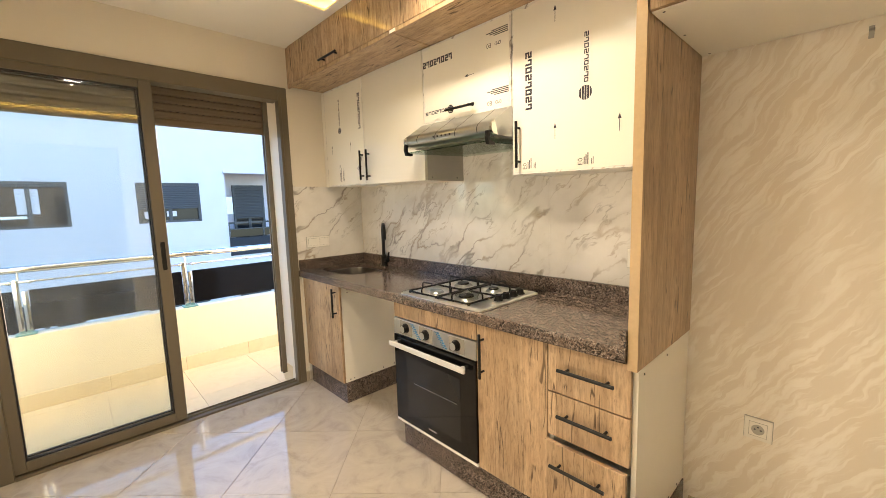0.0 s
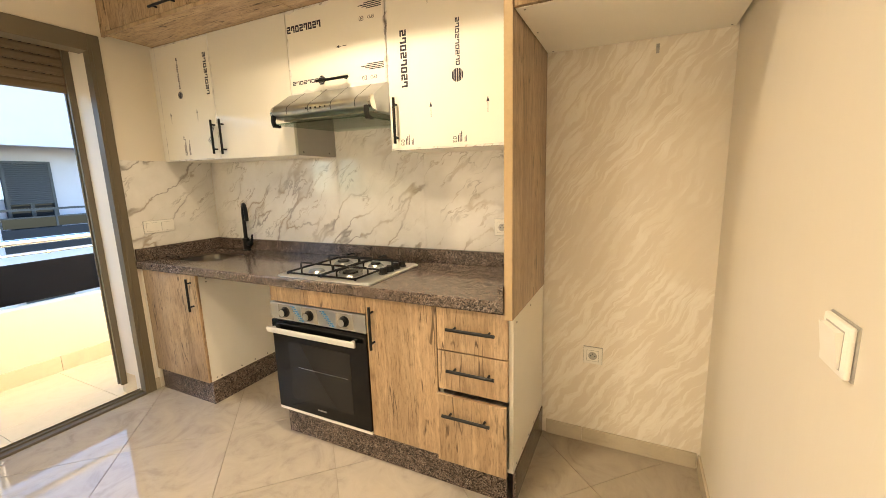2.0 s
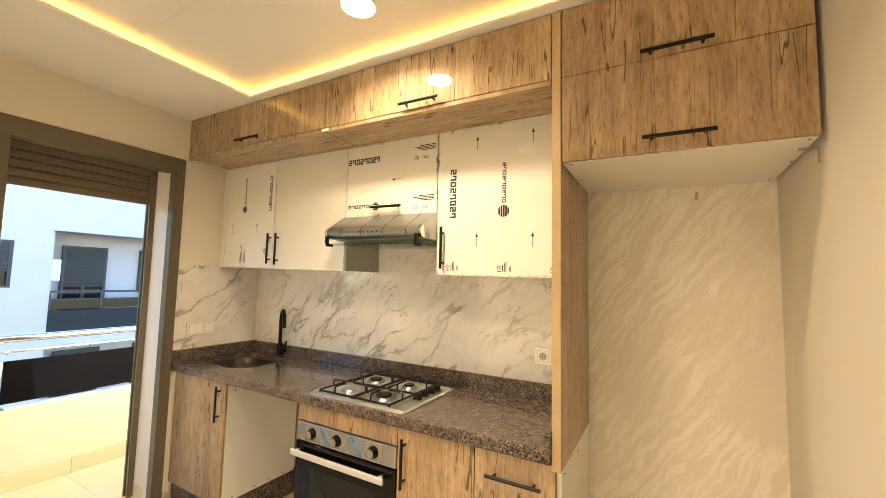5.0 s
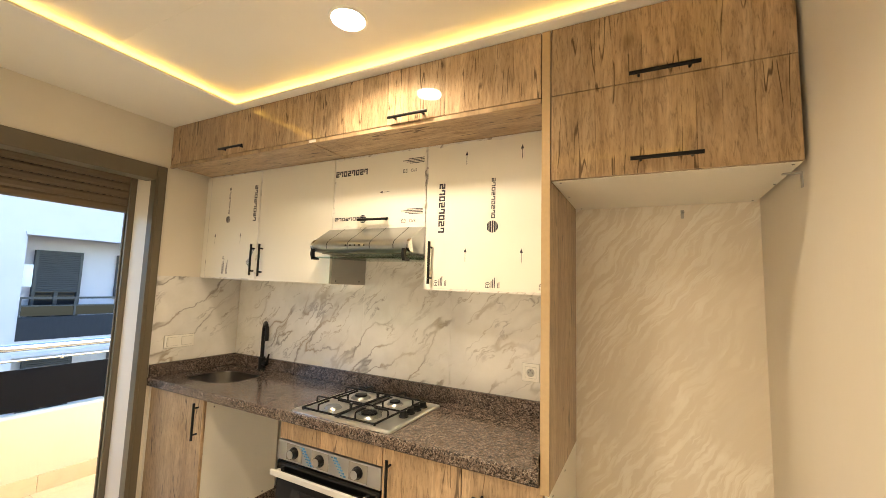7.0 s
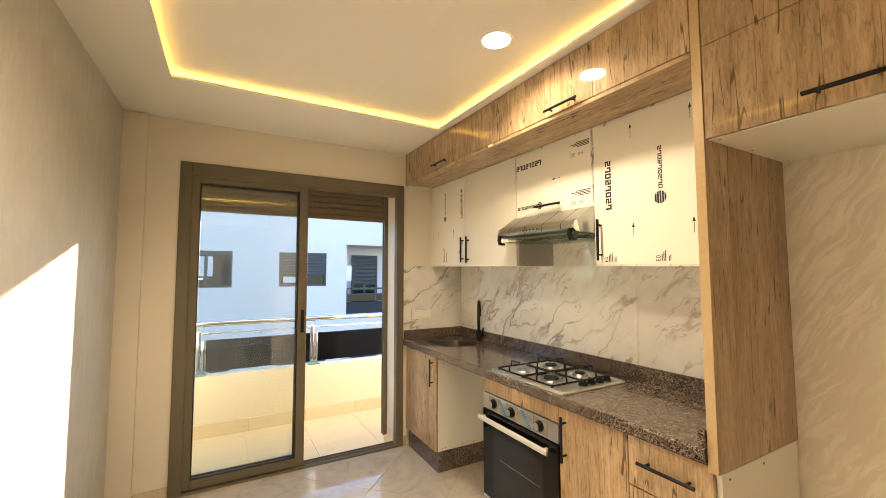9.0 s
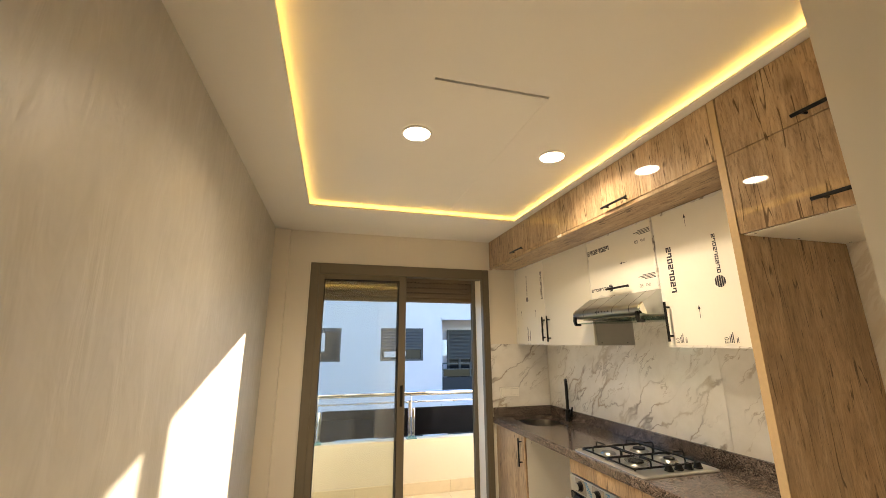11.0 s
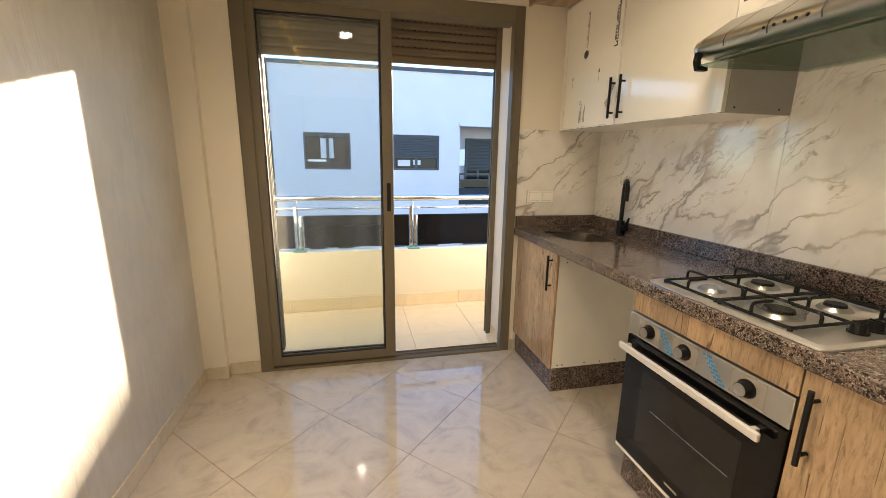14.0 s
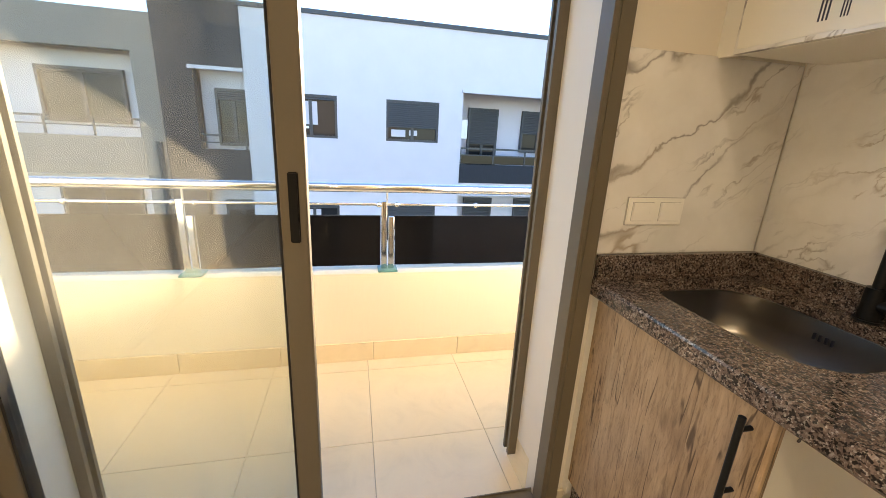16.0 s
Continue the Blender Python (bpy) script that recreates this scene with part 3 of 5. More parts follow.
# ---------- balcony door ----------
def balcony_door():
    d = thing("door_1", (0.5, YN, 0), "taupe aluminium sliding door, slid open on one half", "sliding door", kind="structure")
    f = bmesh.new()
    y0, y1 = YN - 0.018, YN + 0.088
    w = 0.072
    yj = YN + 0.034
    box(f, DX0, DX0 + w, y0, yj, 0, DZ, 0.004)
    wr = 0.058
    box(f, DX1 - wr, DX1, y0, yj, 0, DZ, 0.004)
    box(f, DX0 + w, DX1 - wr, y0, y1, DZ - w - 0.02, DZ, 0.004)
    box(f, DX0 + w, DX1 - wr, y0, YN + 0.074, -0.08, 0.014, 0.003)
    for yy in (YN + 0.02, YN + 0.062):
        box(f, DX0 + w, DX1 - wr, yy - 0.002, yy + 0.002, 0.014, 0.024)
    for xx in (DX1 - wr - 0.001, DX1 - wr + 0.02):
        box(f, xx - 0.006, xx, y0 - 0.004, yj, 0.02, DZ - w)
    part("door_frame", f, ALU, d)
    for i, (xa, xb, ya) in enumerate(((DX0 + 0.055, 0.530, YN - 0.004), (DX0 + 0.030, 0.526, YN + 0.042))):
        yb = ya + 0.036
        s = bmesh.new()
        sw = 0.062
        za, zb = 0.024, DZ - w - 0.012
        box(s, xa, xa + sw, ya, yb, za, zb, 0.004)
        box(s, xb - sw, xb, ya, yb, za, zb, 0.004)
        box(s, xa + sw, xb - sw, ya, yb, za, za + 0.055, 0.003)
        box(s, xa + sw, xb - sw, ya, yb, zb - 0.05, zb, 0.003)
        sash = part("sash", s, ALU, d)
        g = bmesh.new()
        for a in ((xa + sw - 0.001, xa + sw + 0.007, za + 0.05, zb - 0.045), (xb - sw - 0.007, xb - sw + 0.001, za + 0.05, zb - 0.045), (xa + sw, xb - sw, za + 0.054, za + 0.061), (xa + sw, xb - sw, zb - 0.056, zb - 0.049)):
            box(g, a[0], a[1], ya + 0.008, yb - 0.008, a[2], a[3])
        part("seal", g, RUBBER, sash)
        p = part("pane", boxed(xa + sw, xb - sw, (ya + yb) / 2 - 0.003, (ya + yb) / 2 + 0.003, za + 0.055, zb - 0.05), PANE_DUSTY if i else PANE, sash)
        p.visible_shadow = False
        if not i:
            h = bmesh.new()
            prism_x(h, [(ya - 0.004, 0.985), (ya + 0.006, 0.985), (ya + 0.006, 1.155), (ya - 0.004, 1.155)], 0.488, 0.512)
            bmesh.ops.bevel(h, geom=h.edges[:], offset=0.003, segments=2, affect="EDGES")
            part("handle", h, BLACK, sash, "black recessed pull")
    return d


balcony_door()


def shutter():
    s = thing("roller_shutter", (0.5, 3.24, 1.883), "brown roller shutter, drawn most of the way up", "roller shutter")
    z = 1.883
    k = 0
    while z < DZ + 0.02:
        bm = prism_x(bmesh.new(), [(3.236, z), (3.230, z + 0.012), (3.230, z + 0.034), (3.236, z + 0.0475), (3.246, z + 0.0525), (3.246, z)], -0.226, 1.243)
        slat = part("slat", bm, SHUTTER, s)
        if k:
            hb = bmesh.new()
            for i in range(38):
                x = -0.2 + i * 0.037
                box(hb, x, x + 0.016, 3.2295, 3.233, z + 0.043, z + 0.046)
            tagged(part("slots", hb, RUBBER, slat), kind="stuff")
        z += 0.049
        k += 1
    for x in (-0.232, 1.231):
        g = bmesh.new()
        back, mouth = (x, x + 0.034) if x < 0 else (x + 0.034, x)
        web = back + (0.004 if x < 0 else -0.004)
        prof = [(back, 3.212), (mouth, 3.212), (mouth, 3.228), (web, 3.228), (web, 3.252), (mouth, 3.252), (mouth, 3.266), (back, 3.266)]
        lo = [g.verts.new((px, py, 0.02)) for px, py in prof]
        hi = [g.verts.new((px, py, DZ + 0.02)) for px, py in prof]
        for k in range(8):
            g.faces.new((lo[k], lo[(k + 1) % 8], hi[(k + 1) % 8], hi[k]))
        g.faces.new(lo)
        g.faces.new(hi)
        bmesh.ops.recalc_face_normals(g, faces=g.faces)
        part("guide", g, ALU, s)
    return s


shutter()


# ---------- cabinets ----------
XF, ZP = 1.335, 0.146
FRONT = Vector((-0.028, 0, 0))


def base_front(parent, y0, y1, z0, z1, x=XF, name="door"):
    return part(name, boxed(x, x + 0.018, y0 + 0.0015, y1 - 0.0015, z0 + 0.0015, z1 - 0.0015, bevel=0.0015), OAK, parent)


def carcass(parent, y0, y1, z0, z1, x0, x1, left=WHITE, right=WHITE, top=True, bottom=True):
    t = 0.016
    part("side_panel", boxed(x0, x1, y0, y0 + t, z0, z1), right, parent)
    part("side_panel", boxed(x0, x1, y1 - t, y1, z0, z1), left, parent)
    part("back_panel", boxed(x1 - 0.006, x1, y0 + t, y1 - t, z0, z1), WHITE, parent)
    if bottom:
        part("bottom_panel", boxed(x0, x1 - 0.006, y0 + t, y1 - t, z0, z0 + t), WHITE, parent)
    if top:
        part("top_panel", boxed(x0, x1 - 0.006, y0 + t, y1 - t, z1 - t, z1), WHITE, parent)


def screws(parent, pts, axis):
    bm = bmesh.new()
    for p in pts:
        p = Vector(p)
        o = {"y": Vector((0, 0.0012, 0)), "z": Vector((0, 0, 0.0012))}[axis]
        rod(bm, p - o, p + o, 0.004, 10)
    tagged(part("screws", bm, INK, parent, "dark screw heads"), kind="stuff")


def sink_unit():
    c = thing("sink_cabinet", (1.6, 2.7, 0), "oak-fronted base cabinet under the sink beside an empty appliance bay", "cabinet")
    carcass(c, 2.432, 2.952, ZP, 0.820, XF + 0.02, XE - 0.045, top=False)
    d = base_front(c, 2.425, 2.955, ZP + 0.002, 0.816)
    bar_handle(d, (XF - 0.03, 2.466, 0.604), (XF - 0.03, 2.466, 0.799), FRONT)
    part("plinth", boxed(1.359, 1.379, 2.453, 2.955, 0, ZP), GRANITE, c, "speckled brown granite plinth")
    part("plinth", boxed(1.359, XE - 0.012, 2.433, 2.453, 0, ZP), GRANITE, c)
    screws(c, [(x, 2.4315, ZP + 0.017) for x in (1.39, 1.42, 1.56, 1.66, 1.76)] + [(1.40, 2.4315, 0.785), (1.40, 2.4315, 0.765)], "y")
    part("wall_filler", boxed(XF + 0.004, XF + 0.02, 2.956, 2.984, 0.08, 0.820), WHITE, c, "pale filler strip against the wall")


def oven_unit():
    c = thing("oven_housing", (1.6, 1.53, 0), "oak-fronted base cabinet that houses the built-in oven", "cabinet")
    t = 0.016
    part("side_panel", boxed(XF + 0.02, XE - 0.01, 1.822, 1.838, ZP, 0.820), WHITE, c)
    part("side_panel", boxed(XF + 0.02, XE - 0.01, 1.222, 1.222 + t, ZP, 0.820), WHITE, c)
    part("bottom_panel", boxed(XF + 0.02, XE - 0.01, 1.238, 1.822, ZP, ZP + 0.012), WHITE, c)
    base_front(c, 1.228, 1.822, 0.737, 0.816, name="filler")
    part("plinth", boxed(1.360, 1.380, 0.590, 1.803, 0, ZP), GRANITE, c, "speckled brown granite plinth")


def door_unit():
    c = thing("base_cabinet", (1.6, 1.05, 0), "oak-fronted base cabinet with one tall door beside the oven", "cabinet")
    carcass(c, 0.880, 1.220, ZP, 0.820, XF + 0.02, XE - 0.01)
    d = base_front(c, 0.877, 1.227, ZP + 0.002, 0.816)
    bar_handle(d, (XF - 0.03, 1.187, 0.588), (XF - 0.03, 1.187, 0.783), FRONT)


def drawer_unit():
    c = thing("drawer_cabinet", (1.6, 0.73, 0), "oak-fronted cabinet of three drawers, the lowest ajar", "cabinet")
    carcass(c, 0.562, 0.878, ZP, 0.793, XF + 0.02, XE - 0.01)
    part("plinth", boxed(1.380, XE - 0.012, 0.557, 0.570, 0, ZP), GRANITE, c, "speckled brown granite plinth")
    for z0, z1, x, ya, yb, hz in ((0.635, 0.816, XF, 0.821, 0.621, 0.736), (0.462, 0.633, XF, 0.823, 0.624, 0.561), (ZP + 0.002, 0.452, XF - 0.024, 0.837, 0.635, 0.376)):
        d = base_front(c, 0.577, 0.876, z0, z1, x, "drawer")
        if x < XF:
            part("drawer_box", boxed(x + 0.018, x + 0.35, 0.60, 0.855, z0 + 0.03, z1 - 0.06), WHITE, d)
        bar_handle(d, (x - 0.03, ya, hz), (x - 0.03, yb, hz), FRONT)
    screws(c, [(1.40 + 0.1 * k, 0.5615, ZP + 0.017) for k in range(5)] + [(1.40, 0.5615, 0.77), (1.62, 0.5615, 0.77)], "y")


sink_unit()
oven_unit()
door_unit()
drawer_unit()
SINK = (1.440, 1.812, 2.458, 2.930)
HOB = (1.340, 1.790, 1.202, 1.768)


def worktop():
    w = thing("worktop", (1.6, 1.8, 0.820), "speckled brown granite worktop with upstand, glossy", "worktop")
    bm = bmesh.new()
    x0, x1, y0, y1, z0, z1 = 1.316, XE - 0.003, 0.592, 2.978, 0.820, 0.868
    outer = [bm.verts.new((x, y, z1)) for x, y in ((x0 + 0.006, y0), (x1, y0), (x1, y1), (x0 + 0.006, y1))]
    inner = [bm.verts.new((x, y, z1)) for x, y in round_rect(*SINK, 0.125)]
    es = [bm.edges.new((l[k], l[(k + 1) % len(l)])) for l in (outer, inner) for k in range(len(l))]
    bmesh.ops.triangle_fill(bm, use_beauty=True, use_dissolve=False, edges=es)
    lo = [bm.verts.new((v.co.x, v.co.y, z1 - 0.03)) for v in inner]
    n = len(inner)
    for k in range(n):
        bm.faces.new((inner[k], inner[(k + 1) % n], lo[(k + 1) % n], lo[k]))
    prof = [(x0 + 0.006, z1), (x0 + 0.002, z1 - 0.002), (x0, z1 - 0.008), (x0, z0 + 0.006), (x0 + 0.004, z0), (x0 + 0.05, z0), (x0 + 0.05, z1 - 0.022), (SINK[0] - 0.02, z1 - 0.024)]
    a = [bm.verts.new((x, y0, z)) for x, z in prof]
    b = [bm.verts.new((x, y1, z)) for x, z in prof]
    for k in range(len(prof) - 1):
        bm.faces.new((a[k], a[k + 1], b[k + 1], b[k]))
    bm.faces.new(a[:7])
    bm.faces.new(b[:7])
    box(bm, SINK[0] - 0.03, x1, y0, SINK[2] - 0.03, z1 - 0.024, z1 - 0.004)
    bmesh.ops.recalc_face_normals(bm, faces=bm.faces)
    part("slab", bm, GRANITE, w)
    part("upstand", boxed(XE - 0.024, XE - 0.003, 0.622, 2.957, 0.868, 0.942, bevel=0.002), GRANITE, w)
    part("upstand", boxed(1.322, XE - 0.003, 2.957, 2.978, 0.868, 0.944, bevel=0.002), GRANITE, w)
    part("upstand", boxed(1.320, XE - 0.024, 0.592, 0.613, 0.868, 0.926, bevel=0.002), GRANITE, w)


worktop()


def sink():
    s = thing("sink", (1.6, 2.63, 0.7), "brushed steel undermount sink with rounded corners", "sink")
    bm = bmesh.new()
    levels = [(0.004, 0.839, 0.122), (-0.002, 0.836, 0.126), (0.004, 0.788, 0.122), (0.012, 0.723, 0.12), (0.03, 0.700, 0.11), (0.06, 0.691, 0.10)]
    rings = []
    for inset, z, r in levels:
        q = round_rect(SINK[0] + inset, SINK[1] - inset, SINK[2] + inset, SINK[3] - inset, r)
        rings.append([bm.verts.new((x, y, z)) for x, y in q])
    for a, b in zip(rings, rings[1:]):
        for k in range(len(a)):
            bm.faces.new((a[k], a[(k + 1) % len(a)], b[(k + 1) % len(a)], b[k]))
    bm.faces.new(rings[-1])
    rim = [bm.verts.new((x, y, 0.839)) for x, y in round_rect(SINK[0] - 0.02, SINK[1] + 0.02, SINK[2] - 0.02, SINK[3] + 0.02, 0.14)]
    for k in range(len(rim)):
        bm.faces.new((rim[k], rim[(k + 1) % len(rim)], rings[0][(k + 1) % len(rim)], rings[0][k]))
    bmesh.ops.recalc_face_normals(bm, faces=bm.faces)
    part("bowl", bm, STEEL_SINK, s, smooth=True)
    bm = bmesh.new()
    for k in range(4):
        box(bm, SINK[1] - 0.011, SINK[1] - 0.005, 2.655 + k * 0.014, 2.661 + k * 0.014, 0.788, 0.806, 0.0015)
    part("overflow", bm, INK, s)
    part("drain", rod(bmesh.new(), (1.62, 2.69, 0.690), (1.62, 2.69, 0.695), 0.04, 24), CHROME, s)


def tap():
    t = thing("tap", (1.853, 2.638, 0.868), "matt black gooseneck kitchen tap", "tap")
    b = bmesh.new()
    rod(b, (1.853, 2.638, 0.868), (1.853, 2.638, 0.874), 0.028, 24)
    rod(b, (1.853, 2.638, 0.874), (1.853, 2.638, 0.953), 0.022, 24)
    part("body", b, BLACK, t, smooth=True)
    pts = [(1.853, 2.638, 0.948), (1.853, 2.638, 1.028), (1.853, 2.638, 1.110)]
    for k in range(1, 13):
        a = math.pi * k / 12
        r = 0.082 * (1 - math.cos(a))
        pts.append((1.853 - 0.52 * r, 2.638 - 0.854 * r, 1.110 + 0.082 * math.sin(a)))
    pts.append((1.853 - 0.52 * 0.164, 2.638 - 0.854 * 0.164, 1.083))
    part("spout", tube(bmesh.new(), pts, 0.0125, 16), BLACK, t, smooth=True)
    l = bmesh.new()
    rod(l, (1.853, 2.622, 0.913), (1.853, 2.588, 0.913), 0.016, 16)
    rod(l, (1.853, 2.591, 0.913), (1.852, 2.568, 0.978), 0.009, 12, 0.006)
    part("lever", l, BLACK, t, smooth=True)


sink()
tap()


def hob():
    h = thing("gas_hob", (1.57, 1.48, 0.868), "steel four-burner gas hob with black iron grates, set in the worktop", "hob")
    bm = bmesh.new()
    q0 = round_rect(HOB[0], HOB[1], HOB[2], HOB[3], 0.02, 4)
    q1 = round_rect(HOB[0] + 0.012, HOB[1] - 0.012, HOB[2] + 0.012, HOB[3] - 0.012, 0.015, 4)
    q2 = round_rect(HOB[0] + 0.022, HOB[1] - 0.022, HOB[2] + 0.022, HOB[3] - 0.022, 0.012, 4)
    rings = [[bm.verts.new((x, y, z)) for x, y in q] for q, z in ((q0, 0.881), (q0, 0.886), (q1, 0.892), (q2, 0.888))]
    for a, b in zip(rings, rings[1:]):
        for k in range(len(a)):
            bm.faces.new((a[k], a[(k + 1) % len(a)], b[(k + 1) % len(a)], b[k]))
    bm.faces.new(rings[-1])
    bmesh.ops.recalc_face_normals(bm, faces=bm.faces)
    part("plate", bm, HOB_STEEL, h, smooth=True)
    for x, y, r in ((1.466, 1.62, 0.034), (1.674, 1.62, 0.042), (1.466, 1.404, 0.048), (1.674, 1.404, 0.034)):
        b = bmesh.new()
        rod(b, (x, y, 0.888), (x, y, 0.898), r * 1.25, 24, r)
        burner = part("burner", b, STEEL, h, smooth=True)
        if (x, y) != (1.466, 1.62):
            part("cap", rod(bmesh.new(), (x, y, 0.898), (x, y, 0.906), r * 0.8, 24, r * 0.74), BLACK, burner, smooth=True)
    for y0, y1 in ((1.515, 1.725), (1.30, 1.508)):
        g = bmesh.new()
        x0, x1, z, zt = 1.368, 1.772, 0.897, 0.928
        ym, xm = (y0 + y1) / 2, (x0 + x1) / 2
        loop = [(x, y, z) for x, y in round_rect(x0, x1, y0, y1, 0.012, 3)]
        tube(g, loop + loop[:1], 0.0048, 8)
        rod(g, (xm, y0, z), (xm, y1, z), 0.0045, 8)
        for xc in (1.466, 1.674):
            for px, py, qx, qy in ((xc, y0, xc, ym - 0.03), (xc, y1, xc, ym + 0.03), (x0 if xc < xm else x1, ym, xc - 0.03 if xc < xm else xc + 0.03, ym), (xm, ym, xc + 0.03 if xc < xm else xc - 0.03, ym)):
                a, e = Vector((px, py, 0)), Vector((qx, qy, 0))
                d = (e - a).normalized()
                pts = [a + Vector((0, 0, z)), a + Vector((0, 0, zt - 0.010)), a + d * 0.003 + Vector((0, 0, zt - 0.003)), a + d * 0.010 + Vector((0, 0, zt)), e + Vector((0, 0, zt))]
                tube(g, pts, 0.0044, 8)
        for x in (x0 + 0.006, x1 - 0.006):
            for y in (y0 + 0.004, y1 - 0.004):
                rod(g, (x, y, 0.887), (x, y, z), 0.006, 8)
        part("grate", g, BLACK, h, "black cast-iron grate", True)
    for k in range(4):
        x = 1.535 + k * 0.058
        b = bmesh.new()
        rod(b, (x, 1.262, 0.888), (x, 1.262, 0.893), 0.022, 20)
        rod(b, (x, 1.262, 0.893), (x, 1.262, 0.914), 0.018, 20, 0.015)
        box(b, x - 0.003, x + 0.003, 1.247, 1.277, 0.913, 0.917)
        part("knob", b, BLACK, h, "black control knob", True)
    w = bmesh.new()
    bmesh.ops.create_uvsphere(w, u_segments=18, v_segments=10, radius=0.055, matrix=Matrix.Translation((1.47, 1.40, 0.905)) @ Matrix.Diagonal((1.1, 1.1, 0.35, 1)))
    for v in w.verts:
        v.co += Vector((noise.noise(v.co * 60), noise.noise(v.co * 60 + Vector((5, 0, 0))), 0.7 * noise.noise(v.co * 60 + Vector((0, 7, 0))))) * 0.012
    part("wrap", w, WRAP, h, "crumpled clear plastic wrap on a burner")
    for o in h.children_recursive:
        o.data.transform(Matrix.Translation((-0.006, -0.004, -0.012)))
    return h


hob()


def oven():
    o = thing("oven", (1.6, 1.525, 0.148), "built-in black glass oven with steel control panel, film still on", "oven")
    y0, y1 = 1.229, 1.821
    part("body", boxed(XF + 0.022, 1.86, y0 + 0.02, y1 - 0.02, ZP + 0.014, 0.728), BLACK, o)
    cp = part("control_panel", boxed(XF - 0.006, XF + 0.02, y0, y1, 0.647, 0.734, bevel=0.002), PANEL_STEEL, o, "brushed steel control panel")
    for y in (1.715, 1.558, 1.345):
        part("film_sticker", boxed(XF - 0.0066, XF - 0.006, y - 0.05, y + 0.05, 0.655, 0.727), FOIL, cp)
        k = bmesh.new()
        rod(k, (XF - 0.006, y, 0.691), (XF - 0.012, y, 0.691), 0.026, 24)
        rod(k, (XF - 0.012, y, 0.691), (XF - 0.032, y, 0.691), 0.021, 24, 0.019)
        knob = part("knob", k, BLACK, cp, "black oven knob", True)
        part("cap", rod(bmesh.new(), (XF - 0.032, y, 0.691), (XF - 0.0335, y, 0.691), 0.0175, 24), PANEL_STEEL, knob)
    for y in (1.640, 1.450):
        b = bmesh.new()
        for k in range(7):
            z = 0.654 + k * 0.0105
            yy = y - 0.03 + k * 0.009
            box(b, XF - 0.0068, XF - 0.0062, yy - 0.012, yy + 0.004, z, z + 0.008)
            box(b, XF - 0.0068, XF - 0.0062, yy + 0.008, yy + 0.018, z + 0.002, z + 0.007)
        tagged(part("print", b, BLUE, cp, "blue printed protective film"), kind="stuff")
    d = part("door", boxed(XF - 0.008, XF + 0.02, y0, y1, ZP + 0.017, 0.642, bevel=0.003), BLACKGLASS, o, "black glass oven door")
    part("window", boxed(XF - 0.0085, XF - 0.008, y0 + 0.10, y1 - 0.10, 0.225, 0.535), OVENWIN, d)
    part("rack", rod(bmesh.new(), (XF - 0.0088, y0 + 0.12, 0.405), (XF - 0.0088, y1 - 0.16, 0.405), 0.0012, 8), STEEL, d)
    part("emblem", boxed(XF - 0.0086, XF - 0.008, 1.500, 1.555, 0.193, 0.201), FOIL, d)
    hb = bmesh.new()
    box(hb, XF - 0.044, XF - 0.030, y0 + 0.040, y1 + 0.002, 0.585, 0.611, 0.004)
    for y in (y0 + 0.07, y1 - 0.02):
        box(hb, XF - 0.032, XF - 0.006, y - 0.008, y + 0.008, 0.590, 0.606, 0.002)
    part("handle", hb, ALU_BRIGHT, d, "bright satin metal bar handle")
    part("bottom_trim", boxed(XF - 0.006, XF + 0.02, y0, y1, ZP + 0.001, ZP + 0.015, bevel=0.002), PLASTIC, o, "white bottom trim")


oven()


# ---------- wall cabinets ----------
XU = 1.578
UP = Vector((-0.026, 0, 0))
ZU0, ZU1 = 1.467, 2.162


def flat(bm, m, x0, x1, y0, y1):
    bm.faces.new([bm.verts.new(m @ Vector((x, y, 0))) for x, y in ((x0, y0), (x1, y0), (x1, y1), (x0, y1))])


def facing(y, z, turn=0, x=XU - 0.0024):
    """Frame on a door that looks to -x; turn is counterclockwise in the viewer's eye."""
    return Matrix.Translation((x, y, z)) @ Matrix(((0, 0, -1, 0), (-1, 0, 0, 0), (0, 1, 0, 0), (0, 0, 0, 1))) @ Matrix.Rotation(radians(turn), 4, "Z")


def word_blocks(bm, m, n, length, height):
    """A brand word as a row of plain marks: rings, bars and stacked bars."""
    w = length / n
    t = height * 0.24
    for k in range(n):
        a, b = k * w + 0.07 * w, (k + 1) * w - 0.10 * w
        kind = (k * 5 + n) % 3
        if kind == 0:
            flat(bm, m, a, b, 0, t)
            flat(bm, m, a, b, height - t, height)
            flat(bm, m, a, a + t, t, height - t)
            flat(bm, m, b - t, b, t, height - t)
        elif kind == 1:
            flat(bm, m, a, b, 0, t)
            flat(bm, m, a, b, height * 0.5 - t / 2, height * 0.5 + t / 2)
            flat(bm, m, a, b, height - t, height)
            flat(bm, m, a, a + t, t, height * 0.5 - t / 2)
            flat(bm, m, b - t, b, height * 0.5 + t / 2, height - t)
        else:
            flat(bm, m, a, b, 0, t)
            flat(bm, m, a, a + t * 1.1, t, height)
            flat(bm, m, b - t, b, t, height * 0.62)


def disc(bm, m, r):
    bands = 5
    for k in range(bands):
        a0, a1 = -r + 2 * r * k / bands, -r + 2 * r * (k + 0.78) / bands
        pts = []
        for i in range(7):
            y = a0 + (a1 - a0) * i / 6
            pts.append((math.sqrt(max(r * r - y * y, 0)), y))
        poly = pts + [(-x, y) for x, y in reversed(pts)]
        vs = [bm.verts.new(m @ Vector((x, y, 0))) for x, y in poly]
        bm.faces.new(vs)
    bmesh.ops.remove_doubles(bm, verts=bm.verts, dist=1e-6)


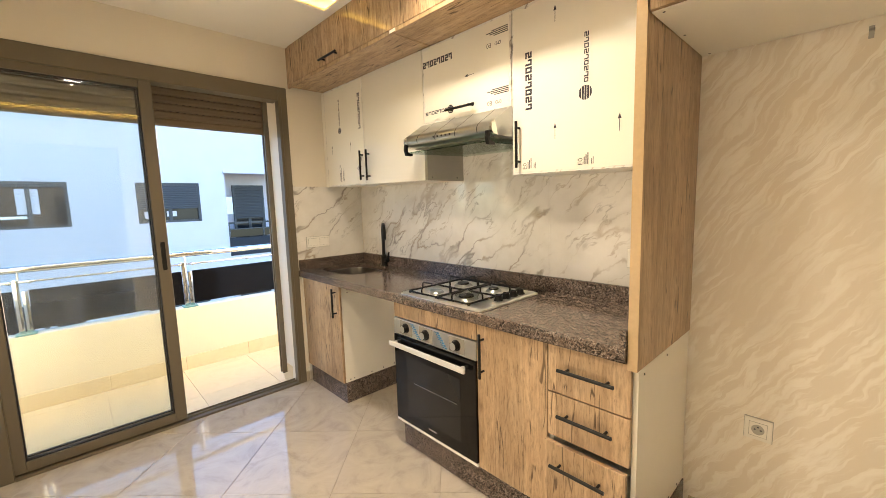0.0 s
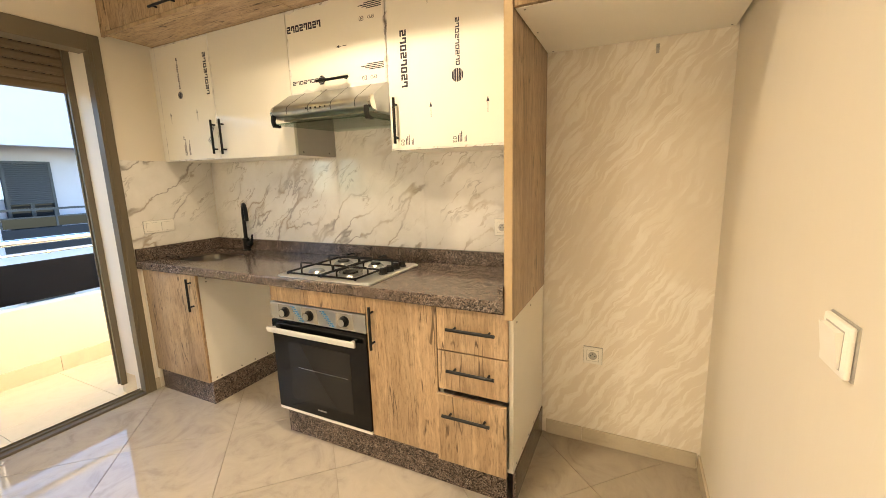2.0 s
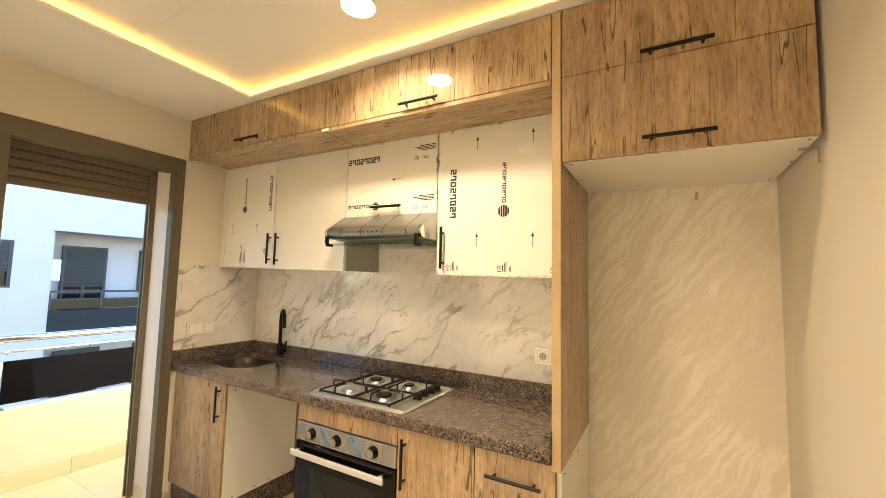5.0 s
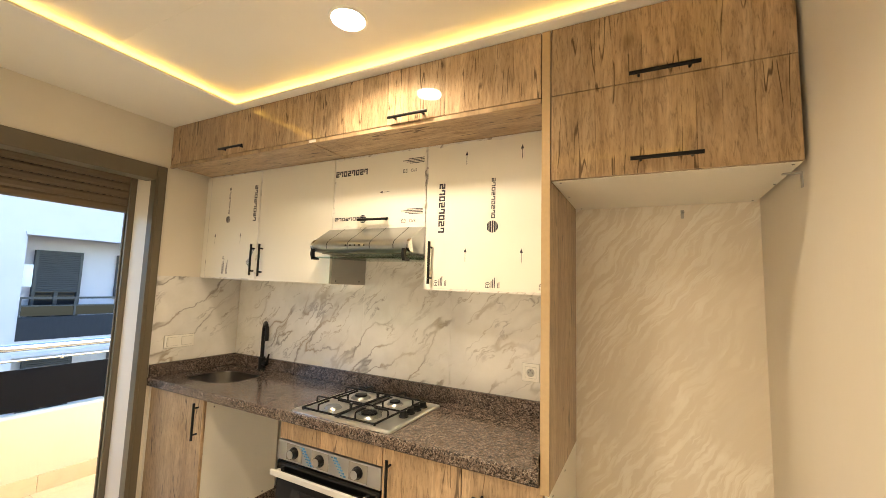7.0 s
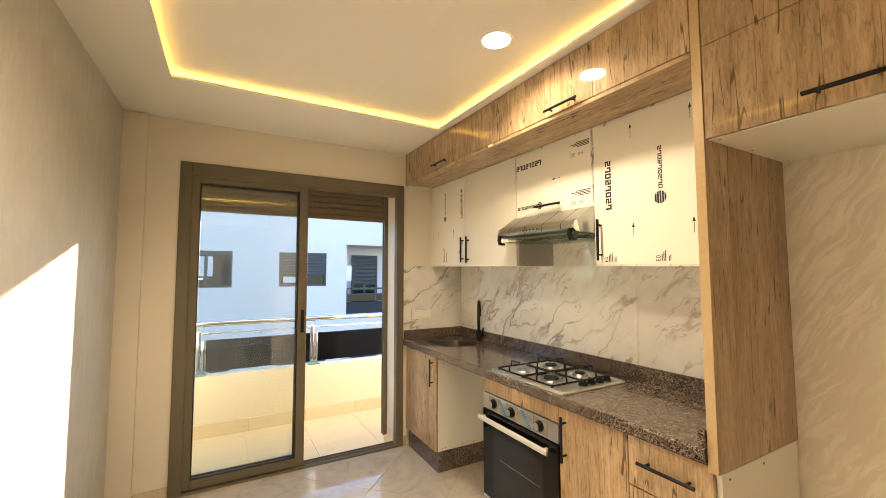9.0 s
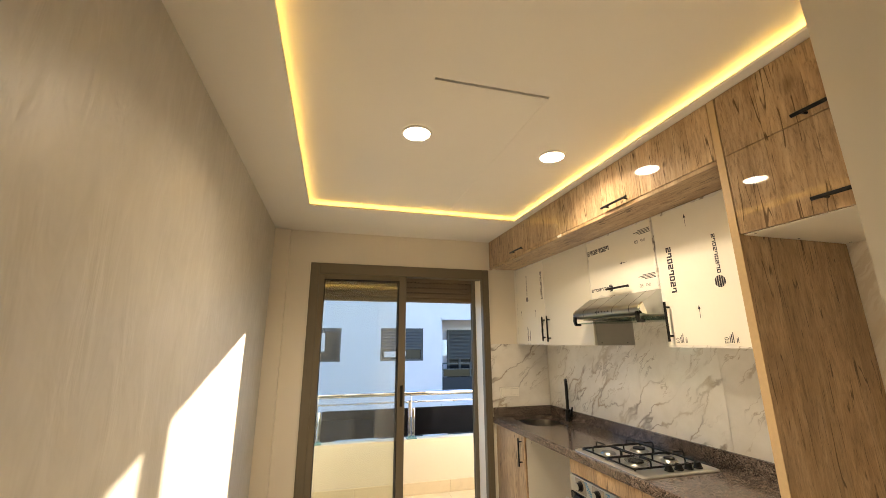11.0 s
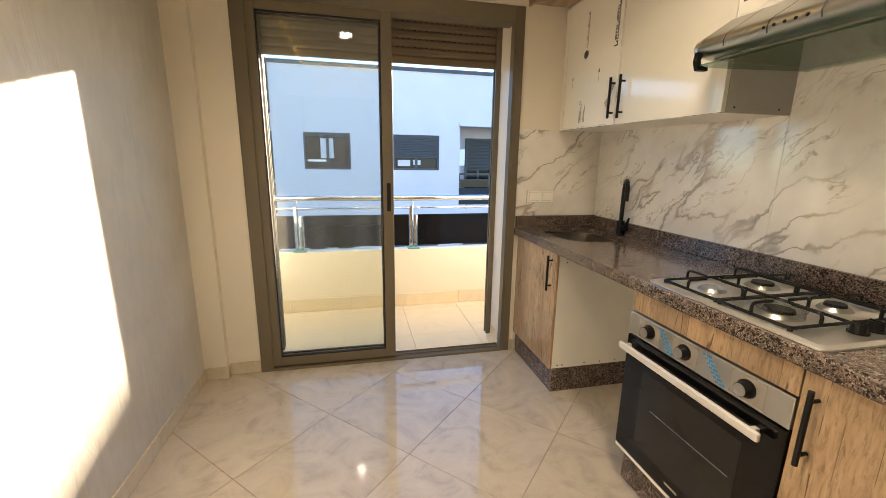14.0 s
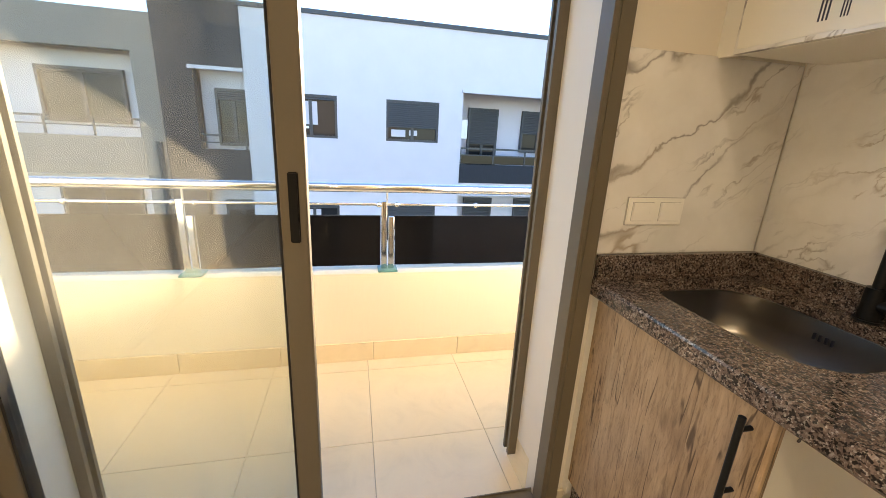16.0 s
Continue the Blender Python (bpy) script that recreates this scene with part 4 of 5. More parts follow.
def arrow(bm, m, length):
    flat(bm, m, -0.0012, 0.0012, 0, length * 0.75)
    bm.faces.new([bm.verts.new(m @ Vector(p)) for p in ((-0.007, length * 0.68, 0), (0.007, length * 0.68, 0), (0, length, 0))])


def lines(bm, m, n, length, height):
    for k in range(n):
        l = length * (0.65 + 0.35 * ((k * 7) % 5) / 4)
        flat(bm, m, 0, l, -k * height * 1.9, -k * height * 1.9 + height)


def lettering(text, size, m):
    c = bpy.data.curves.new("lettering", "FONT")
    c.body = text
    c.size = size
    ob = bpy.data.objects.new("lettering", c)
    scene.collection.objects.link(ob)
    me = bpy.data.meshes.new_from_object(ob.evaluated_get(bpy.context.evaluated_depsgraph_get()))
    bpy.data.objects.remove(ob)
    me.transform(m)
    bm = bmesh.new()
    bm.from_mesh(me)
    bpy.data.meshes.remove(me)
    return bm


def wall_door(parent, y0, y1, z0, z1, film=True):
    d = part("door", boxed(XU, XU + 0.018, y0 + 0.0015, y1 - 0.0015, z0, z1, bevel=0.0012), MARBLE_DOOR if film else GLOSS, parent)
    if film:
        bm = bmesh.new()
        rnd = random.Random(int(y0 * 1000))
        pts = []
        n = 16
        for (ya, za), (yb, zb) in (((y0, z0), (y1, z0)), ((y1, z0), (y1, z1)), ((y1, z1), (y0, z1)), ((y0, z1), (y0, z0))):
            for k in range(n):
                f = k / n
                ins = 0.006 + 0.006 * rnd.random() + (0.012 if rnd.random() < 0.1 else 0)
                y, z = ya + (yb - ya) * f, za + (zb - za) * f
                pts.append((min(max(y, y0 + ins), y1 - ins), min(max(z, z0 + ins), z1 - ins)))
        front = [bm.verts.new((XU - 0.0016, y, z)) for y, z in pts]
        bm.faces.new(front)
        r = bmesh.ops.extrude_face_region(bm, geom=bm.faces[:])
        for v in r["geom"]:
            if isinstance(v, bmesh.types.BMVert):
                v.co.x = XU + 0.0002
        bmesh.ops.recalc_face_normals(bm, faces=bm.faces)
        part("film", bm, FILM, d, "white printed protective film")
    return d


def print_on(door, bm):
    tagged(part("print", bm, INK, door, "dark printed marks on the film"), kind="stuff")


def small_marks(door, y, z, turn, size=0.024, epd=False):
    part("lettering", lettering("E0", size, facing(y, z, turn)), INK, door)
    if epd:
        m = facing(y, z, turn)
        part("lettering", lettering("EPD", size * 0.8, m @ Matrix.Translation((0.06, 0, 0))), INK, door)


def wall_units():
    g = "wall cabinets over the worktop"
    c = thing("wall_cabinet", (1.7, 2.36, ZU0), "white two-door wall cabinet, one door still in printed film", "cabinet", g)
    carcass(c, 1.802, 2.926, ZU0, ZU1, XU + 0.019, XE - 0.002, right=GREYBOARD)
    part("wall_filler", boxed(XU + 0.01, XU + 0.026, 2.927, 2.984, ZU0, ZU1), WHITE, c, "white filler strip against the wall")
    d = wall_door(c, 2.406, 2.926, ZU0, ZU1)
    bar_handle(d, (XU - 0.028, 2.428, 1.497), (XU - 0.028, 2.428, 1.690), UP)
    b = bmesh.new()
    word_blocks(b, facing(2.703, 1.893, 90), 9, 0.18, 0.014)
    disc(b, facing(2.713, 1.858, 90), 0.022)
    word_blocks(b, facing(2.438, 1.836, 90), 8, 0.235, 0.027)
    arrow(b, facing(2.835, 1.698), 0.068)
    arrow(b, facing(2.575, 1.698), 0.066)
    lines(b, facing(2.735, 1.50, 90), 3, 0.10, 0.004)
    lines(b, facing(2.695, 1.50, 90), 3, 0.09, 0.003)
    lines(b, facing(2.50, 1.575, 40), 4, 0.05, 0.006)
    lines(b, facing(2.47, 1.63, 60), 3, 0.05, 0.005)
    print_on(d, b)
    small_marks(d, 2.727, 1.595, 90, 0.022)
    d = wall_door(c, 1.802, 2.406, ZU0, ZU1, film=False)
    bar_handle(d, (XU - 0.028, 2.352, 1.492), (XU - 0.028, 2.352, 1.690), UP)
    screws(c, [(1.63, 1.8015, 1.485), (1.83, 1.8015, 1.485)], "y")

    c = thing("wall_cabinet", (1.7, 1.5, 1.765), "white flap-door wall cabinet above the cooker hood, in printed film", "cabinet", g)
    carcass(c, 1.208, 1.800, 1.768, ZU1, XU + 0.019, XE - 0.002)
    d = wall_door(c, 1.208, 1.800, 1.763, ZU1)
    bar_handle(d, (XU - 0.028, 1.603, 1.808), (XU - 0.028, 1.409, 1.808), UP)
    b = bmesh.new()
    word_blocks(b, facing(1.568, 2.088, 180), 8, 0.224, 0.032)
    word_blocks(b, facing(1.608, 1.828, 180), 7, 0.175, 0.018)
    disc(b, facing(1.588, 1.816, 180), 0.022)
    arrow(b, facing(1.424, 1.952, 90), 0.062)
    for z in (2.092, 1.836):
        lines(b, facing(1.222, z - 0.002, 180), 4, 0.125, 0.004)
    print_on(d, b)
    for z in (2.040, 1.786):
        m = facing(1.318, z + 0.02, 180)
        part("lettering", lettering("E0", 0.028, m), INK, d)
        part("lettering", lettering("EPD", 0.021, facing(1.262, z + 0.018, 180)), INK, d)

    c = thing("wall_cabinet", (1.7, 0.9, ZU0), "white single-door wall cabinet in printed film beside the tall oak panel", "cabinet", g)
    carcass(c, 0.598, 1.206, ZU0 - 0.002, ZU1, XU + 0.019, XE - 0.002, left=GREYBOARD)
    d = wall_door(c, 0.600, 1.206, ZU0 - 0.004, ZU1)
    bar_handle(d, (XU - 0.028, 1.166, 1.491), (XU - 0.028, 1.166, 1.690), UP)
    b = bmesh.new()
    word_blocks(b, facing(1.102, 1.730, 90), 8, 0.240, 0.032)
    word_blocks(b, facing(0.852, 1.790, 90), 9, 0.185, 0.018)
    disc(b, facing(0.864, 1.754, 90), 0.027)
    for y, z in ((0.994, 2.048), (0.731, 2.048), (0.992, 1.596), (0.732, 1.594)):
        arrow(b, facing(y, z), 0.064)
    for y in (1.125, 0.868):
        lines(b, facing(y - 0.005, 1.485, 90), 3, 0.045, 0.004)
        lines(b, facing(y - 0.035, 1.485, 90), 2, 0.032, 0.003)
    print_on(d, b)
    for y in (1.130, 0.872, 0.638):
        small_marks(d, y, 1.482, 90, 0.028)
    for o in list(scene.objects):
        if o.parent is None and o.name.startswith("wall_cabinet"):
            settle(o)


wall_units()


def hood():
    h = thing("cooker_hood", (1.5, 1.483, 1.60), "slim steel cooker hood with film strips and a green glass visor", "cooker hood")
    y0, y1 = 1.205, 1.800
    prof = [(1.888, 1.742), (1.548, 1.742), (1.470, 1.690), (1.440, 1.672), (1.424, 1.658), (1.417, 1.642), (1.420, 1.626), (1.432, 1.614), (1.46, 1.61), (1.888, 1.61)]
    part("body", prism_y(bmesh.new(), prof, y0, y1), STEEL, h, "brushed steel hood body", True)
    for y in (y0, y1 - 0.012):
        part("end_cap", prism_y(bmesh.new(), [(x - 0.0015 if k < 8 else x, z) for k, (x, z) in enumerate(prof[3:9])], y - 0.0015, y + 0.0135), CHROME, h, "bright end cap")
    for k in range(4):
        y = 1.285 + k * 0.135
        b = bmesh.new()
        strip = [(1.548, 1.743), (1.470, 1.691), (1.440, 1.673), (1.423, 1.659), (1.4155, 1.642), (1.419, 1.625)]
        for (xa, za), (xb, zb) in zip(strip, strip[1:]):
            b.faces.new([b.verts.new(p) for p in ((xa, y, za + 0.0004), (xa, y + 0.005, za + 0.0004), (xb, y + 0.005, zb + 0.0004), (xb, y, zb + 0.0004))])
        part("film_strip", b, FAR_SHUTTER, h, "dark seam of protective film")
    b = bmesh.new()
    for k in range(5):
        ball(b, (1.4165, 1.455 + k * 0.028, 1.642), 0.0045)
    part("buttons", b, BLACK, h)
    part("visor", prism_y(bmesh.new(), [(1.405, 1.578), (1.88, 1.592), (1.88, 1.598), (1.405, 1.584)], y0 + 0.03, y1 - 0.03), PANE_VISOR, h, "green glass visor")
    for y in (y0 + 0.012, y1 - 0.028):
        part("bracket", prism_y(bmesh.new(), [(1.428, 1.622), (1.420, 1.600), (1.424, 1.585), (1.452, 1.580), (1.452, 1.570), (1.414, 1.570), (1.404, 1.598), (1.408, 1.626)], y, y + 0.016), BLACK, h, "black visor bracket")
    part("filter", boxed(1.47, 1.87, y0 + 0.03, y1 - 0.03, 1.604, 1.6095), FOIL, h)
    for o in h.children_recursive:
        o.data.transform(Matrix.Translation((0.014, 0, 0.020)))
    settle(h)


hood()


def top_units():
    g = "oak cabinets under the ceiling"
    XT = 1.332
    for y0, y1, h0, h1, hz in ((1.733, 2.945, 2.442, 2.236, 2.212), (0.592, 1.731, 1.256, 1.060, 2.205)):
        c = thing("top_cabinet", (1.6, (y0 + y1) / 2, 2.185), "glossy oak flap cabinet between the wall cabinets and the ceiling", "cabinet", g)
        carcass(c, y0 + 0.001, y1 - 0.001, 2.182, ZC - 0.003, XT + 0.019, XE - 0.002, bottom=False)
        d = part("door", boxed(XT, XT + 0.018, y0 + 0.0015, y1 - 0.0015, 2.184, ZC - 0.003, bevel=0.0015), OAK_TOP, c)
        bar_handle(d, (XT - 0.028, h0, hz), (XT - 0.028, h1, hz), UP)
        part("bottom_panel", boxed(XT + 0.002, XE - 0.004, y0 + 0.002, y1 - 0.002, 2.164, 2.1815), OAK_FLAT, c, "glossy oak underside board")
        if y1 > 2:
            part("end_filler", boxed(XT + 0.004, XT + 0.02, y1, YN, 2.164, ZC - 0.003), OAK_TOP, c)
        settle(c)
    c = thing("fridge_top_cabinet", (1.6, 0.2, 1.87), "oak two-flap cabinet above the empty fridge bay", "cabinet", g)
    carcass(c, -0.126, 0.556, 1.870, ZC - 0.003, XT + 0.019, XE - 0.012)
    for z0, z1, hz in ((1.872, 2.179, 1.914), (2.181, ZC - 0.003, 2.197)):
        d = part("door", boxed(XT, XT + 0.018, -0.126, 0.556, z0, z1, bevel=0.0015), OAK_TOP, c)
        bar_handle(d, (XT - 0.028, 0.302, hz), (XT - 0.028, 0.105, hz), UP)
    screws(c, [(1.37, 0.53, 1.8705), (1.37, -0.11, 1.8705), (1.6, 0.54, 1.8705), (1.86, 0.53, 1.8705), (1.86, -0.11, 1.8705), (1.6, -0.12, 1.8705)], "z")
    settle(c)
    tag = thing("paper_tag", (XT, 1.732, 2.165), "small white paper tag on the joint of the oak doors", "tag")
    part("sheet", boxed(XT - 0.0012, XT - 0.0004, 1.705, 1.752, 2.166, 2.180), PLASTIC, tag)
    p = thing("tall_panel", (1.6, 0.575, 0.797), "tall oak side panel between worktop and fridge bay", "panel")
    part("board", boxed(XT + 0.002, XE - 0.006, 0.560, 0.590, 0.797, 2.417), OAK, p)
    part("edge_band", boxed(XT, XT + 0.002, 0.560, 0.590, 0.797, 2.417), OAK_EDGE, p, "light oak edge band")
    b = thing("wall_bracket", (1.41, YS, 1.79), "small grey steel corner bracket on the wall", "bracket")
    part("plate", boxed(1.405, 1.419, YS, YS + 0.003, 1.785, 1.83), GREYBOARD, b)
    part("arm", boxed(1.405, 1.419, YS + 0.003, YS + 0.045, 1.826, 1.830), GREYBOARD, b)
    b = thing("wall_bracket", (XE, 0.125, 1.80), "small grey steel fixing on the fridge wall", "bracket")
    part("plate", boxed(XE - 0.003, XE, 0.119, 0.131, 1.79, 1.826), GREYBOARD, b)
    part("arm", boxed(XE - 0.03, XE - 0.003, 0.119, 0.131, 1.812, 1.815), GREYBOARD, b)


top_units()


# ---------- backsplash, switches, sockets ----------
def backsplash():
    b = thing("backsplash", (XE, 1.8, 0.94), "white marble-look wall tiles with slanting veins", "wall tiles", kind="structure")
    for y0, y1, z1 in ((1.8032, 2.975, 1.50), (1.2072, 1.8028, 1.64), (0.60, 1.2068, 1.485)):
        part("tile", boxed(XE - 0.0075, XE, y0 + 0.0004, y1 - 0.0004, 0.9425, z1, bevel=0.0006), MARBLE, b)
    part("tile", boxed(1.316, XE - 0.008, YN - 0.0075, YN, 0.9445, 1.489, bevel=0.001), MARBLE, b)


backsplash()


def plate_x(name, label, cat, y, z, w, h, x):
    t = thing(name, (x, y, z), label, cat)
    # grey sheet a little larger than the plate, painted as its shadow gap
    part("back_rim", boxed(x - 0.003, x, y - w / 2 - 0.0015, y + w / 2 + 0.0015, z - h / 2 - 0.0015, z + h / 2 + 0.0015), GREYBOARD, t, "grey rim painted as a shadow gap")
    part("plate", boxed(x - 0.009, x - 0.003, y - w / 2, y + w / 2, z - h / 2, z + h / 2, bevel=0.003), PLASTIC, t)
    return t


def socket(y, z, x, label):
    s = plate_x("wall_socket", label, "socket", y, z, 0.083, 0.083, x)
    part("rim", boxed(x - 0.0105, x - 0.009, y - 0.026, y + 0.026, z - 0.026, z + 0.026, bevel=0.0007), PLASTIC, s)
    # grey outline and raised grey disc put the recess shade into the colour
    part("rim_joint", boxed(x - 0.0094, x - 0.009, y - 0.0275, y + 0.0275, z - 0.0275, z + 0.0275), GREYBOARD, s)
    part("well", rod(bmesh.new(), (x - 0.0112, y, z), (x - 0.0106, y, z), 0.0195, 24), GREYBOARD, s, "grey disc painted as the shaded socket well")
    h = bmesh.new()
    for dy, dz in ((0.009, 0), (-0.009, 0), (0, 0.010)):
        rod(h, (x - 0.0118, y + dy, z + dz), (x - 0.0112, y + dy, z + dz), 0.003, 10)
    part("holes", h, INK, s)


socket(0.324, 0.463, XE, "white plastic wall socket on the pearl stucco wall")
socket(0.769, 1.072, XE - 0.0075, "white plastic wall socket on the marble tiles")


def double_switch():
    y = YN - 0.0075
    s = thing("light_switch", (1.483, y, 1.071), "white double plate of two rocker switches on the marble tiles", "switch")
    # oversized grey backing paints the shadow line round the double plate
    part("back_rim", boxed(1.3905, 1.5755, y - 0.003, y, 1.0305, 1.1115), GREYBOARD, s, "grey rim painted as a shadow gap")
    part("plate", boxed(1.392, 1.574, y - 0.010, y - 0.003, 1.032, 1.110, bevel=0.003), PLASTIC, s)
    for x in (1.438, 1.528):
        # grey outline painted as the shaded gap round each rocker
        part("rocker_joint", boxed(x - 0.0345, x + 0.0345, y - 0.0104, y - 0.010, 1.0435, 1.0985), GREYBOARD, s)
    for x in (1.438, 1.528):
        part("rocker", prism_x(bmesh.new(), [(y - 0.010, 1.045), (y - 0.0125, 1.045), (y - 0.0165, 1.097), (y - 0.010, 1.097)], x - 0.033, x + 0.033), PLASTIC, s)


double_switch()


def stub_switch():
    s = thing("light_switch", (0.8140, YS, 1.03), "white single rocker switch on the beige wall", "switch")
    # grey backing and rocker outline paint the shaded gaps of this switch
    part("back_rim", boxed(0.7655, 0.8625, YS, YS + 0.003, 0.9855, 1.0755), GREYBOARD, s, "grey rim painted as a shadow gap")
    part("plate", boxed(0.7670, 0.8610, YS + 0.003, YS + 0.013, 0.987, 1.074, bevel=0.004), PLASTIC, s)
    part("rocker_joint", boxed(0.7810, 0.8470, YS + 0.013, YS + 0.0134, 0.998, 1.063), GREYBOARD, s)
    part("rocker", prism_x(bmesh.new(), [(YS + 0.012, 1.000), (YS + 0.016, 1.000), (YS + 0.024, 1.060), (YS + 0.012, 1.060)], 0.7830, 0.8450), PLASTIC, s)


stub_switch()


# ---------- lamps ----------
def downlight(x, y):
    d = thing("downlight", (x, y, ZR), "round white recessed ceiling spot, switched on", "ceiling lamp", "recessed ceiling spots")
    r = bmesh.new()
    n = 32
    prof = [(0.062, -0.0005), (0.075, -0.0005), (0.073, -0.006), (0.064, -0.008), (0.061, -0.003)]
    rings = [[r.verts.new((x + q * math.cos(k * math.tau / n), y + q * math.sin(k * math.tau / n), ZR + z)) for k in range(n)] for q, z in prof]
    for a, b in zip(rings, rings[1:] + rings[:1]):
        for k in range(n):
            r.faces.new((a[k], a[(k + 1) % n], b[(k + 1) % n], b[k]))
    bmesh.ops.recalc_face_normals(r, faces=r.faces)
    part("trim_ring", r, PLASTIC, d, smooth=True)
    part("diffuser", rod(bmesh.new(), (x, y, ZR - 0.003), (x, y, ZR - 0.0005), 0.062, 32), LAMP, d, "glowing white diffuser")
    l = new("downlight_glow", bpy.data.lights.new("downlight_glow", "AREA"))
    l.data.shape = "DISK"
    l.data.size = 0.12
    l.data.energy = LAMP_W
    l.data.spread = radians(145)
    l.data.color = WARM
    settle(d)
    l.matrix_world = look((x, y, ZR - 0.017), (x, y, 0))


LAMP = glow("lamp_diffuser", (1.0, 0.93, 0.82), 9.0)
LED = glow("yellow_led_strip", (1.0, 0.62, 0.15), 2.8)
LAMP_W = 2.05
for lx, ly in ((0.258, 1.194), (1.020, 1.248)):
    downlight(lx, ly)


def cove_light():
    c = thing("cove_light", (0.5, 1.1, ZC + 0.010), "yellow light strip hidden behind the ceiling border", "light strip")
    z0, z1 = ZC + 0.0105, ZC + 0.0145
    o = 0.045
    for a in ((CX0 - o, CX0 - o + 0.012, CY0 - o, CY1 + o), (CX1 + o - 0.012, CX1 + o, CY0 - o, CY1 + o), (CX0 - o + 0.012, CX1 + o - 0.012, CY0 - o, CY0 - o + 0.012), (CX0 - o + 0.012, CX1 + o - 0.012, CY1 + o - 0.012, CY1 + o)):
        part("strip", boxed(*a, z0, z1), LED, c)
    settle(c)


cove_light()


# ---------- balcony ----------
YP, ZB = 4.125, -0.06


def balcony():
    fl = solid("balcony_floor", boxed(-2.6, 3.2, YOUT - 0.3, 4.3, -0.30, ZB - 0.004), GROUT, "beige stoneware balcony floor", "floor", "structure")
    P = 0.515
    for i in range(-5, 5):
        for k in range(0, 3):
            x0, y0 = 0.703 + i * P, 2.90 + k * P * 1.08
            poly = clip_poly([(x0 + 0.001, y0 + 0.001), (x0 + P - 0.001, y0 + 0.001), (x0 + P - 0.001, y0 + P * 1.08 - 0.001), (x0 + 0.001, y0 + P * 1.08 - 0.001)], -2.6, 3.2, YN + 0.075, YP)
            if len(poly) >= 3:
                tile_piece(fl, poly, ZB - 0.006, ZB, TILE_OUT)
    solid("balcony_parapet", holed(bmesh.new(), "y", YP, YP + 0.14, -2.6, 3.2, -0.9, 0.485, []), PARAPET, "cream rendered balcony parapet", "parapet", "structure")
    solid("balcony_parapet_end", box(boxed(-2.6, -2.46, YOUT, YP, -0.9, 0.485), 3.06, 3.2, YOUT, YP, -0.9, 0.485), PARAPET, "cream rendered parapet returning to the house", "parapet", "structure")
    base = thing("balcony_baseboard", (0, YP, ZB), "beige stoneware skirting tiles along the parapet", "baseboard", kind="structure")
    for i in range(-5, 5):
        x0 = 0.735 + i * P
        part("tile", boxed(max(x0, -2.45) + 0.001, min(x0 + P, 3.05) - 0.001, YP - 0.011, YP, ZB, ZB + 0.12, bevel=0.003), TILE_OUT, base)
    part("tile", boxed(1.264, 1.275, 3.10, YOUT, ZB, ZB + 0.16, bevel=0.003), TILE_OUT, base)

    r = thing("balcony_railing", (0.8, YP + 0.06, 0.485), "polished steel railing with dark glass panels", "railing")
    yr = YP + 0.06
    part("top_rail", rod(bmesh.new(), (-2.55, yr, 0.957), (3.15, yr, 0.957), 0.025, 20), CHROME, r, smooth=True)
    part("mid_rail", rod(bmesh.new(), (-2.55, yr, 0.868), (3.15, yr, 0.868), 0.008, 12), CHROME, r, smooth=True)
    xs = [-2.21, -1.20, -0.19, 0.82, 1.83, 2.84]
    for x in xs:
        b = bmesh.new()
        box(b, x - 0.036, x - 0.004, yr - 0.012, yr + 0.012, 0.495, 0.885, 0.003)
        box(b, x + 0.004, x + 0.036, yr - 0.012, yr + 0.012, 0.495, 0.80, 0.003)
        rod(b, (x - 0.004, yr, 0.88), (x - 0.004, yr, 0.94), 0.006, 10)
        post = part("post", b, CHROME, r, smooth=True)
        part("base_plate", boxed(x - 0.055, x + 0.055, yr - 0.05, yr + 0.05, 0.485, 0.497, bevel=0.003), TEAL, post, "teal-filmed base plate")
        for dx in (-0.05, 0.05):
            part("knuckle", ball(bmesh.new(), (x + dx, yr - 0.008, 0.868), 0.016), CHROME, post, smooth=True)
    for xa, xb in zip(xs, xs[1:]):
        part("glass_panel", boxed(xa + 0.04, xb - 0.04, yr - 0.005, yr + 0.005, 0.516, 0.806, bevel=0.001), PANE_DARK, r, "dark glass infill panel")
        part("stud", ball(bmesh.new(), ((xa + xb) / 2, yr - 0.006, 0.868), 0.016), CHROME, r, smooth=True)


balcony()


# ---------- the street and the house across ----------
YB = 14.5
solid("ground", boxed(-400, 400, -60, 900, -7.4, -7.3), ASPHALT, "grey asphalt street between the houses", "ground", "structure")


